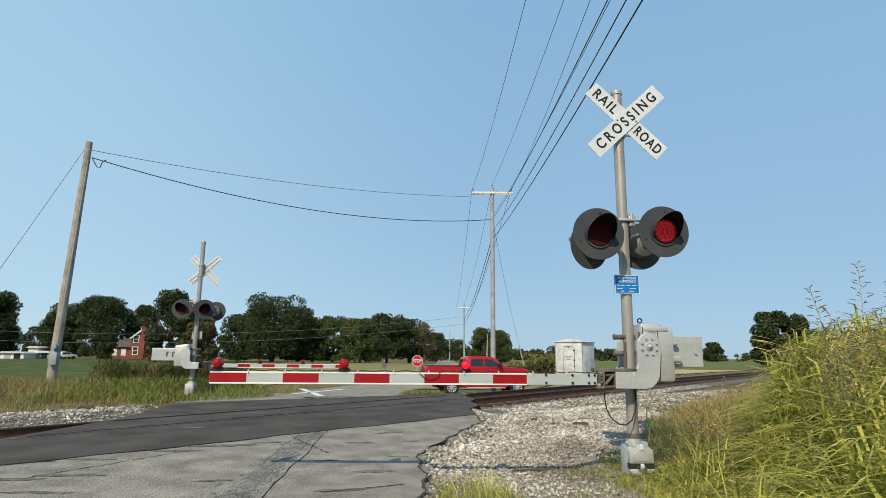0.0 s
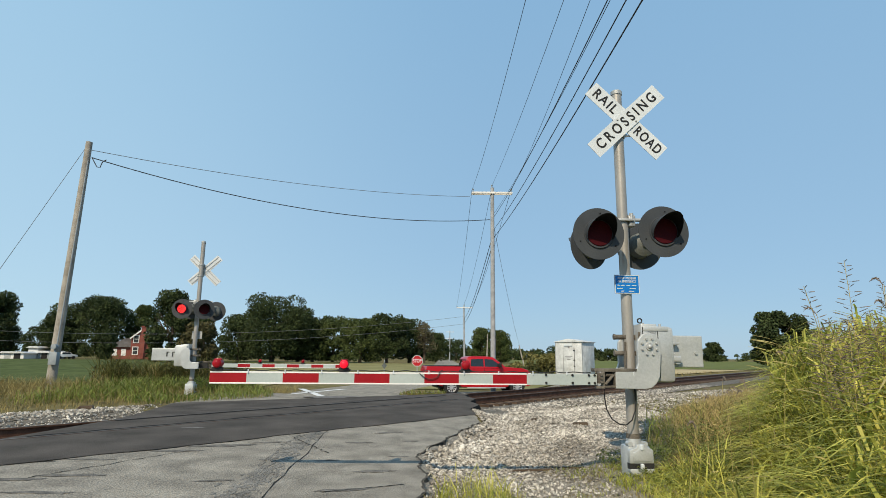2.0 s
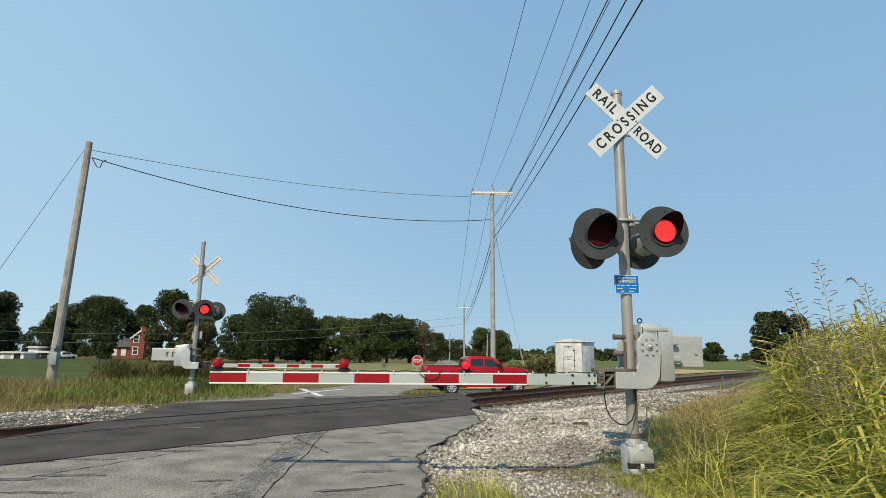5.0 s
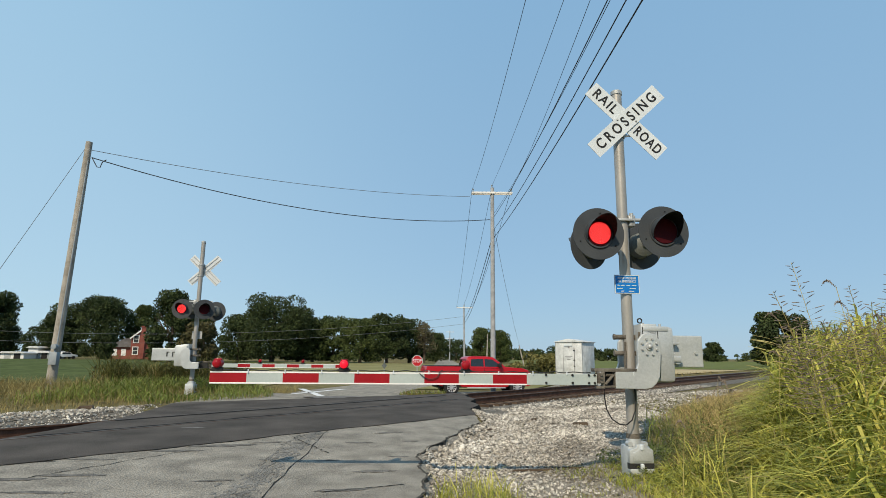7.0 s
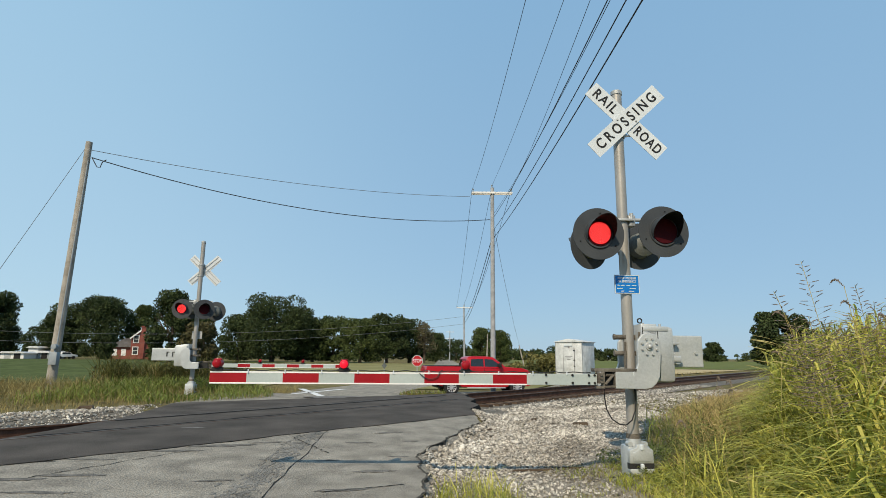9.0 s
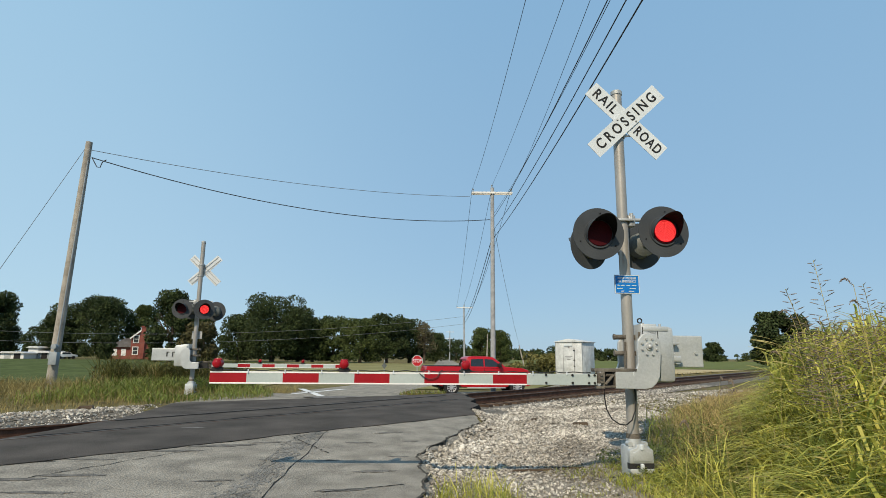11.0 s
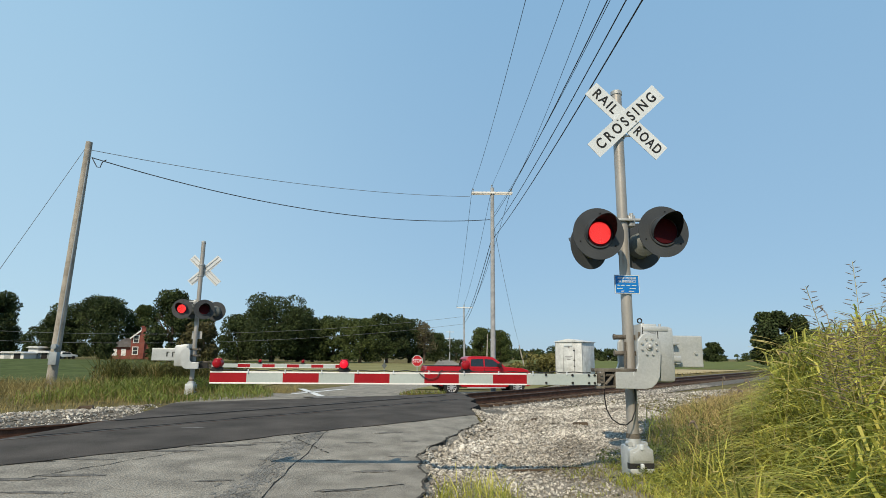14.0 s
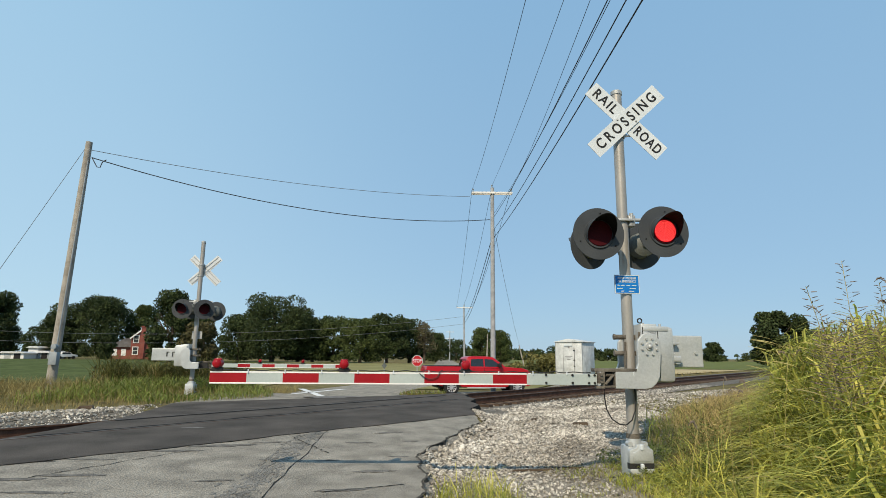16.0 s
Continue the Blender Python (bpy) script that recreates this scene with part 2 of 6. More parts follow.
def ribbon(name, pts, w, material, zf, lift, label, category):
    rows = []
    for i, (x, y) in enumerate(pts):
        a, b = Vector((*pts[max(i - 1, 0)], 0)), Vector((*pts[min(i + 1, len(pts) - 1)], 0))
        d = (b - a).normalized()
        h = w * (0.5 + 0.3 * math.sin(i * 2.7))
        rows.append((x - d.y * h, y + d.x * h, x + d.y * h, y - d.x * h))
    return sheet(name, rows, 1, zf, lift, material, label, category)


def build_track():
    for side, name in ((-0.7525, "rail"), (0.7525, "rail")):
        thing = empty(name, Matrix.Translation(OVER * (TRACK_S + side)) @ pose(0, 0, 0, 0, 0, -math.degrees(TRACK_AZ)), "rusty steel rail with a worn running top", "rail", "rails of the track")
        bm = bmesh.new()
        y0, y1 = -60, 500
        box(bm, (-0.07, y0, -0.015), (0.07, y1, 0.005))
        box(bm, (-0.01, y0, 0.005), (0.01, y1, 0.118))
        box(bm, (-0.036, y0, 0.118), (0.036, y1, 0.146), 0.006)
        part("rail_body", bm, M_RAIL, thing)
        bm = bmesh.new()
        box(bm, (-0.03, y0, 0.146), (0.03, y1, 0.152), 0.002)
        part("running_surface", bm, M_RAILTOP, thing, "worn running top")
    bm = bmesh.new()
    box(bm, (-1.3, -0.115, -0.17), (1.3, 0.115, -0.018), 0.008)
    me = bpy.data.meshes.new("railway_tie")
    bm.to_mesh(me)
    bm.free()
    me.materials.append(M_TIE)
    rng = random.Random(3)
    for k in range(-24, 150):
        a = k * 0.53 + rng.uniform(-0.03, 0.03)
        p = OVER * TRACK_S + ALONG * a
        if -6.3 < p.x < 0.3:
            continue
        tie = new("railway_tie", me)
        tie.matrix_basis = Matrix.Translation(p) @ pose(0, 0, 0, 0, 0, -math.degrees(TRACK_AZ) + rng.uniform(-1, 1))
        tagged(tie, "weathered brown timber tie bedded in ballast", "railway tie", "ties of the track")
    rows = [tuple((OVER * s0 + ALONG * a)[i] for s0 in (7.9, 14.8 if a < 7 else 13.5) for i in (0, 1)) for a in np.arange(-60, 400, 2.0)]
    ob = sheet("ballast_bed", rows, 16, lambda x, y: np.minimum(ground_z(x, y), plain(x, y)), 0.02, M_BALLAST, "crushed limestone ballast under the track, darkened as shade between the stones", "ballast")


def gravel_apron():
    """Fine grit and dust between the road, the track and the bank."""
    rows = [(float(road_edge(y)) - 0.14, y, 2.75 + 0.25 * math.sin(y * 1.7) + 0.35 * max(0, y - 8), y) for y in np.arange(5.0, 12.6, 0.15)]
    sheet("gravel_apron", rows, 40, ground_z, 0.012, M_GRIT, "fine grey grit and dust beside the road", "gravel")


def stones():
    """Loose crushed stone of the ballast, joined."""
    rng = np.random.default_rng(5)
    base = np.array([(1, 0, 0), (-1, 0, 0), (0, 1, 0), (0, -1, 0), (0, 0, 1), (0, 0, -1)], float)
    tri = np.array([(0, 2, 4), (2, 1, 4), (1, 3, 4), (3, 0, 4), (2, 0, 5), (1, 2, 5), (3, 1, 5), (0, 3, 5)])
    px, py = [], []

    def fill(n, x0, x1, y0, y1, keep):
        x, y = rng.uniform(x0, x1, n), rng.uniform(y0, y1, n)
        k = keep(x, y)
        px.extend(x[k]), py.extend(y[k])
    fill(30000, 2.2, 12, 8, 24, lambda x, y: (across(x, y) < 9.5) & (across(x, y) > 1.6) & (x < 0.62 * y) & (rng.random(len(x)) < 1.15 - y / 40))
    fill(62000, -0.6, 5, 5.5, 16.5, lambda x, y: (across(x, y) < 10.2) & (x > road_edge(y) + 0.05 + 0.05 * np.sin(y * 2.1) + np.abs(rng.normal(0, 0.06, len(x)))) & (rng.random(len(x)) < sm(2.6, 5.2, across(x, y)) + 0.6 * (x < 2.0)) & (across(x, y) > 1.8 + 2.2 * sm(1.9, 2.9, x)))
    a, s = rng.uniform(-1, 34, 30000), rng.uniform(8.0, 14.2, 30000)
    x, y = OVER.x * s + ALONG.x * a, OVER.y * s + ALONG.y * a
    k = (x > 0.75) & (rng.random(len(x)) < 1.2 - a / 60)
    px.extend(x[k]), py.extend(y[k])
    a, s = rng.uniform(-12, 10, 38000), rng.uniform(8.4, 15.0, 38000)
    x, y = OVER.x * s + ALONG.x * a, OVER.y * s + ALONG.y * a
    k = (x < -6.4 - 0.9 * sm(12.5, 15, s) + 0.1 * rng.normal(0, 1, len(x))) & (y > 7)
    px.extend(x[k]), py.extend(y[k])
    px, py = np.array(px), np.array(py)
    sv = across(px, py)
    k = ((rng.random(len(px)) < 0.16) | (sv < 9.1) | (sv > 13.2) | (px < 0)) & (rng.random(len(px)) < 0.70 + 0.3 * (px < 0) + 0.3 * (sv < 5))
    px, py = px[k], py[k]
    n = len(px)
    size = rng.uniform(0.012, 0.036, n) * rng.uniform(0.7, 1.2, n) * (0.55 + 0.55 * sm(3.2, 6.0, across(px, py)))
    v = base[None] * (size[:, None, None] * rng.uniform(0.55, 1.3, (n, 6, 1)))
    v += rng.normal(0, 0.36, (n, 6, 3)) * size[:, None, None]
    an = rng.uniform(0, math.tau, n)
    c, s_ = np.cos(an)[:, None], np.sin(an)[:, None]
    v = np.stack([v[..., 0] * c - v[..., 1] * s_, v[..., 0] * s_ + v[..., 1] * c, v[..., 2] * 0.75], -1)
    z = ground_z(px, py) + 0.024
    v += np.stack([px, py, z + size * 0.25], -1)[:, None]
    f = (tri[None] + 6 * np.arange(n)[:, None, None]).reshape(-1, 3)
    tagged(link("ballast_stones", v.reshape(-1, 3).tolist(), f.tolist(), M_STONE), "loose pale crushed limestone beside the track", "gravel", kind="stuff")


build_ground()
ROAD = build_roads()
build_track()
gravel_apron()
stones()

# ---- crossing signals and gates ----
M_GALV = mat("galvanised_steel", (0.30, 0.31, 0.31), (0.50, 0.51, 0.50), 5, 0.5, metal=0.35, bump=0.15, fine=40)
M_MAST = mat("weathered_aluminium_mast", (0.29, 0.275, 0.25), (0.42, 0.40, 0.37), 1.6, 0.45, metal=0.35, bump=0.06, fine=30, mixed=0.15)
M_GREY = mat("silver_grey_paint", (0.40, 0.42, 0.42), (0.54, 0.56, 0.56), 3, 0.42, metal=0.25, bump=0.1, fine=50)
M_BLACK = mat("faded_black_paint", (0.040, 0.045, 0.050), (0.060, 0.066, 0.072), 3, 0.6, bump=0.1)
M_HOUSING = mat("grey_green_housing", (0.09, 0.10, 0.095), (0.16, 0.17, 0.16), 4, 0.5)
M_INNER = mat("hood_inside", (0.008, 0.008, 0.009), (0.014, 0.014, 0.014), 5, 0.8, spec=0.08)
M_LENS = mat("dark_red_lens", (0.035, 0.002, 0.004), (0.06, 0.003, 0.006), 40, 0.6, spec=0.12, fine=120)
M_LED = glow("lit_red_diodes", (0.48, 0.0, 0.004), 0.65)
M_LEDDOT = glow("bright_red_diodes", (1.0, 0.085, 0.075), 1.7)
M_LEDDIM = glow("pulse_dimmed_diodes", (0.95, 0.05, 0.05), 1.3)
M_BACK = mat("bare_sign_metal", (0.52, 0.55, 0.56), (0.66, 0.68, 0.69), 4, 0.4, metal=0.3)
M_WHITE = mat("white_sign_sheeting", (0.54, 0.58, 0.605), (0.66, 0.70, 0.725), 3, 0.5)
M_LETTER = mat("black_lettering", (0.015, 0.015, 0.015), rough=0.6)
M_BLUE = mat("blue_sign_sheeting", (0.008, 0.15, 0.50), (0.012, 0.20, 0.58), 6, 0.4)
M_RED = mat("red_reflective", (0.27, 0.005, 0.010), (0.34, 0.009, 0.015), 4, 0.45)
M_SILVER = mat("white_reflective", (0.36, 0.41, 0.40), (0.44, 0.49, 0.47), 3, 0.45)
M_WSTRIP = mat("white_edge_strip", (0.75, 0.74, 0.72), (0.85, 0.84, 0.82), 4, 0.5)
M_RUST = mat("rusty_bracket", (0.06, 0.05, 0.04), (0.20, 0.18, 0.15), 8, 0.8, bump=0.4)
M_CABLE = mat("black_cable", (0.02, 0.02, 0.02), (0.035, 0.035, 0.035), 8, 0.6)
M_CONCRETE = mat("concrete", (0.30, 0.28, 0.25), (0.45, 0.43, 0.40), 5, 0.9, bump=0.5)


def words(name, text, size, material, parent, m, wide=1.0, label="", depth=0.002, space=1.0):
    cu = bpy.data.curves.new(name, "FONT")
    cu.body, cu.size, cu.align_x, cu.align_y, cu.extrude = text, size, "CENTER", "CENTER", depth
    cu.offset, cu.space_character = size * 0.016, space
    tmp = new(name, cu)
    me = bpy.data.meshes.new_from_object(tmp.evaluated_get(bpy.context.evaluated_depsgraph_get()))
    bpy.data.objects.remove(tmp)
    me.materials.clear()
    me.materials.append(material)
    me.transform(m @ pose(0, 0, 0, 90) @ Matrix.Diagonal((wide, 1, 1, 1)))
    ob = new(name, me)
    ob.parent = parent
    return tagged(ob, label)


LED_PARTS = {}


def signal_head(thing, m, key):
    """A hooded flashing lamp that faces its own -y."""
    bm = bmesh.new()
    tube(bm, (0, 0.0, 0), (0, 0.012, 0), 0.322, n=48)
    head = part("signal_head", bm, M_BLACK, thing, "flashing lamp with a round black backplate", smooth=True)
    head.matrix_basis = m
    bm = bmesh.new()
    tube(bm, (0, 0.01, 0), (0, 0.17, 0), 0.175, 0.165, n=28)
    tube(bm, (0, 0.17, 0), (0, 0.22, 0), 0.165, 0.09, n=28)
    box(bm, (-0.05, 0.19, -0.05), (0.05, 0.26, 0.05), 0.01)
    part("housing", bm, M_HOUSING, head, smooth=True)
    # long hood, cut away underneath
    bm = bmesh.new()
    n, r = 36, 0.176
    rows = []
    for k in range(n + 1):
        a = radians(-26 + 232 * k / n)
        lift = 0.5 + 0.5 * math.sin(a)
        ln = 0.025 + 0.315 * lift ** 1.8
        rows.append((a, ln))
    out = [[bm.verts.new((rr * math.cos(a), y, rr * math.sin(a))) for a, ln in rows for y in (-0.0 if e == 0 else -ln,)] for e in (0, 1) for rr in (r, r - 0.006)]
    o0, i0, o1, i1 = out
    for k in range(n):
        bm.faces.new((o0[k], o0[k + 1], o1[k + 1], o1[k])).material_index = 1
        bm.faces.new((i0[k], i1[k], i1[k + 1], i0[k + 1]))
        bm.faces.new((o1[k], o1[k + 1], i1[k + 1], i1[k]))
    for k in (0, n):
        bm.faces.new((o0[k], o1[k], i1[k], i0[k]))
    part("hood", bm, M_INNER, head, smooth=True).data.materials.append(M_BLACK)
    bm = bmesh.new()
    tube(bm, (0, -0.018, 0), (0, 0.0, 0), 0.183, 0.190, n=36)
    part("hood_ring", bm, M_BLACK, head, smooth=True)
    for a in range(3):
        bm = bmesh.new()
        tube(bm, (0.255 * math.sin(a * 2.1 + 0.1), -0.008, 0.255 * math.cos(a * 2.1 + 0.1)), (0.255 * math.sin(a * 2.1 + 0.1), 0.0, 0.255 * math.cos(a * 2.1 + 0.1)), 0.009, n=8)
        part("bolt", bm, M_INNER, head)
    bm = bmesh.new()
    tube(bm, (0, -0.008, 0), (0, -0.03, 0), 0.166, 0.155, n=36)
    part("lens", bm, M_LENS, head, "dark red moulded lens", smooth=True)
    # diodes inside, pushed forward while they are lit: a plate with most of them, and two added strings that imitate
    # dim pulses
    bm = bmesh.new()
    tube(bm, (0, -0.003, 0), (0, 0.003, 0), 0.138, n=36)
    led = part("diode_plate", bm, M_LED, head, "bright red diode plate")
    led.matrix_basis = pose(0, 0.02, 0)
    dots = []
    for i in range(0, 8):
        rr = 0.0172 * i + 0.006
        cnt = max(3, int(math.tau * rr / 0.0185))
        dots += [(rr * math.cos(math.tau * (k + 0.5 * (i % 2)) / cnt), rr * math.sin(math.tau * (k + 0.5 * (i % 2)) / cnt)) for k in range(cnt)]

    def studs(bm, spots, q, index):
        for x, z in spots:
            ring = [bm.verts.new((x + q * math.cos(a), -0.0035, z + q * math.sin(a))) for a in (0, 1.57, 3.14, 4.71)]
            tip = bm.verts.new((x, -0.007, z))
            for k in range(4):
                bm.faces.new((ring[k], ring[(k + 1) % 4], tip)).material_index = index
    me = led.data
    bm = bmesh.new()
    bm.from_mesh(me)
    me.materials.append(M_LEDDOT)
    studs(bm, dots, 0.0068, 1)
    bm.to_mesh(me)
    bm.free()
    for half, sign in (("lower", -1), ("upper", 1)):
        bm = bmesh.new()
        studs(bm, [d for k, d in enumerate(dots) if k % 3 and d[1] * sign > 0], 0.0056, 0)
        string = part("added_dim_diodes", bm, M_LEDDIM, head, "added string of red diodes that imitates a dim pulse")
        string.matrix_basis = pose(0, 0.02, 0)
        LED_PARTS[(*key, half)] = string
    LED_PARTS[key] = led
    return head


def crossbuck(thing, z, y, x):
    """Two white blades with the lettering; reads from -y."""
    m45 = [Matrix.Translation((x, y + 0.014, z)) @ pose(0, 0, 0, 0, 43.5, 0), Matrix.Translation((x, y, z)) @ pose(0, 0, 0, 0, -43.5, 0)]
    for k, m in enumerate(m45):
        bm = bmesh.new()
        box(bm, (-0.645, -0.004, -0.12), (0.645, 0.004, 0.12), 0.0)
        blade = part("crossbuck_blade", bm, M_WHITE, thing, "white blade with black lettering")
        blade.matrix_basis = m
        bm = bmesh.new()
        for zz in (-0.06, 0.06):
            box(bm, (-0.61, 0.004, zz - 0.012), (0.61, 0.022, zz + 0.012), 0.003)
        part("stiffener", bm, M_GALV, blade)
        bm = bmesh.new()
        box(bm, (-0.635, 0.0042, -0.112), (0.635, 0.006, 0.112))
        part("bare_back", bm, M_BACK, blade, "bare metal back of the blade")
        if k == 0:
            words("lettering", "RAIL", 0.195, M_LETTER, blade, Matrix.Translation((-0.385, -0.006, 0)), 0.84, space=1.25)
            words("lettering", "ROAD", 0.195, M_LETTER, blade, Matrix.Translation((0.385, -0.006, 0)), 0.72, space=1.2)
        else:
            words("lettering", "CROSSING", 0.195, M_LETTER, blade, Matrix.Translation((0.0, -0.006, 0)), 0.86, space=1.52)
            for xx, zz in ((-0.09, 0.09), (0.09, -0.09)):
                bm = bmesh.new()
                ball(bm, (xx, -0.006, zz), 0.014, 8)
                part("bolt", bm, M_GALV, blade)


def signal_mast(name, m, key, label, sign, zl, zx, ztop):
    thing = empty(name, m, label, "crossing signal", "crossing signals")
    bm = bmesh.new()
    tube(bm, (0, 0, 0.3), (0, 0, ztop - 0.04), 0.07, 0.068, n=24)
    part("mast", bm, M_MAST, thing, smooth=True)
    bm = bmesh.new()
    tube(bm, (0, 0, ztop - 0.05), (0, 0, ztop), 0.076, n=20)
    ball(bm, (0, 0, ztop), 0.07, 14, Matrix.Diagonal((1, 1, 0.4, 1)))
    part("cap", bm, M_GALV, thing, smooth=True)
    # cast base with its junction box
    bm = bmesh.new()
    box(bm, (-0.115, -0.11, -0.10), (0.155, 0.14, 0.36), 0.02)
    tube(bm, (0, 0, 0.34), (0, 0, 0.44), 0.10, 0.084, n=20)
    base = part("base", bm, M_GREY, thing, "cast grey base with a bolted cover", smooth=True)
    bm = bmesh.new()
    prism(bm, [(-0.13, 0.175), (0.165, 0.175), (0.165, 0.32), (0.135, 0.345), (0.09, 0.35), (0.07, 0.395), (-0.03, 0.395), (-0.05, 0.35), (-0.10, 0.345), (-0.13, 0.32)], -0.185, -0.11, 0.014)
    part("cover", bm, M_GREY, base, smooth=True)
    bm = bmesh.new()
    prism(bm, [(-0.095, 0.20), (0.13, 0.20), (0.13, 0.30), (0.09, 0.315), (0.06, 0.35), (-0.02, 0.35), (-0.05, 0.315), (-0.095, 0.30)], -0.198, -0.184, 0.006)
    part("raised_panel", bm, M_GREY, base, smooth=True)
    bm = bmesh.new()
    prism(bm, [(-0.13, 0.115), (-0.13, 0.085), (-0.095, 0.05), (-0.04, 0.04), (-0.02, 0.0), (0.05, 0.0), (0.07, 0.04), (0.13, 0.05), (0.165, 0.085), (0.165, 0.115)], -0.19, -0.10, 0.012)
    part("lower_cover", bm, M_GREY, base, smooth=True)
    bm = bmesh.new()
    box(bm, (-0.131, -0.176, 0.112), (0.166, -0.10, 0.178))
    part("latch_band", bm, M_CABLE, base, "black gap band between the covers")
    for z in (0.145, 0.365):
        bm = bmesh.new()
        box(bm, (-0.005, -0.215, z - 0.038), (0.035, -0.17, z + 0.03), 0.012)
        part("latch", bm, M_WHITE, base, "pale latch")
    for x in (-0.085, 0.105):
        bm = bmesh.new()
        tube(bm, (x, -0.11, 0.385), (x, -0.02, 0.385), 0.03, 0.03, n=12)
        part("lug", bm, M_GREY, base, smooth=True)
    bm = bmesh.new()
    tube(bm, (0, 0, 0.44), (0, 0, 0.50), 0.082, n=20)
    part("collar", bm, M_RUST, thing, "rusty clamp collar", smooth=True)
    # lamp crossarm
    bm = bmesh.new()
    tube(bm, (-0.46, 0, zl + 0.20), (0.46, 0, zl + 0.20), 0.024, n=12)
    for x in (-0.405, 0.405):
        tube(bm, (x, -0.30, zl + 0.02), (x, -0.0, zl + 0.2), 0.022, n=10)
        tube(bm, (x, 0.30, zl + 0.02), (x, 0.0, zl + 0.2), 0.022, n=10)
    tube(bm, (0, 0, zl + 0.165), (0, 0, zl + 0.20), 0.082, n=20)
    box(bm, (0.06, -0.07, zl + 0.10), (0.15, 0.06, zl + 0.24), 0.02)
    box(bm, (-0.09, -0.10, zl + 0.165), (0.12, -0.075, zl + 0.195), 0.006)
    tube(bm, (0.10, -0.05, zl + 0.20), (0.10, -0.05, zl + 0.275), 0.028, n=10)
    tube(bm, (0.06, -0.02, zl + 0.24), (0.16, -0.02, zl + 0.24), 0.018, n=8)
    part("lamp_crossarm", bm, M_GALV, thing, smooth=True)
    for x, tag in ((-0.405, "left"), (0.405, "right")):
        signal_head(thing, pose(x - (0.07 if x < 0 else 0.05), -0.40, zl + (-0.085 if x < 0 else -0.035)), (key, "front", tag))
        signal_head(thing, pose(x + (0.075 if x < 0 else -0.03), 0.38, zl - (0.085 if x < 0 else 0.075), 0, 0, 203 if x < 0 else 180), (key, "back", tag))
    crossbuck(thing, zx, -0.10, 0.082 if key == "near" else -0.10)
    for z in (zx - 0.2, zx + 0.17):
        bm = bmesh.new()
        tube(bm, (0, 0, z - 0.025), (0, 0, z + 0.025), 0.082, n=20)
        box(bm, (-0.09, -0.074, z - 0.02), (0.09, -0.05, z + 0.02), 0.004)
        tube(bm, (0.05, -0.06, z), (0.15, -0.06, z), 0.012, n=8)
        part("sign_clamp", bm, M_GALV, thing, smooth=True)
    bm = bmesh.new()
    box(bm, (-0.155, -0.088, sign - 0.12), (0.155, -0.082, sign + 0.12), 0.002)
    plate = part("notice", bm, M_BLUE, thing, "small blue notice with white writing")
    bm = bmesh.new()
    for x0, x1, z0, z1 in ((-0.155, 0.155, 0.112, 0.12), (-0.155, 0.155, -0.12, -0.112), (-0.155, -0.147, -0.112, 0.112), (0.147, 0.155, -0.112, 0.112)):
        box(bm, (x0, -0.0905, sign + z0), (x1, -0.0875, sign + z1))
    part("border", bm, M_WHITE, plate)
    words("lettering", "REPORT PROBLEM", 0.042, M_WHITE, plate, Matrix.Translation((0, -0.089, sign + 0.078)), 0.68)
    words("lettering", "OR EMERGENCY", 0.042, M_WHITE, plate, Matrix.Translation((0, -0.089, sign + 0.036)), 0.74)
    bm = bmesh.new()
    for x0, x1, z0 in ((-0.125, -0.09, -0.02), (-0.08, -0.02, -0.02), (-0.01, 0.05, -0.02), (0.06, 0.13, -0.02), (-0.13, -0.04, -0.06), (0.03, 0.13, -0.06), (-0.08, -0.03, -0.095), (0.02, 0.10, -0.095)):
        box(bm, (x0, -0.0905, sign + z0), (x0 + (x1 - x0) * 0.8, -0.0875, sign + z0 + 0.011))
    part("writing_bars", bm, M_WHITE, plate)
    plate.matrix_basis = Matrix.Translation((-0.018, 0, -0.022)) @ Matrix.Translation((0, 0, sign)) @ Matrix.Diagonal((1.03, 1, 0.98, 1)) @ Matrix.Translation((0, 0, -sign))
    bm = bmesh.new()
    box(bm, (-0.157, -0.0815, sign - 0.122), (0.157, -0.078, sign + 0.122))
    box(bm, (-0.02, -0.078, sign - 0.09), (0.02, -0.06, sign + 0.09))
    part("backing", bm, M_GALV, plate, "bare metal backing")
    return thing


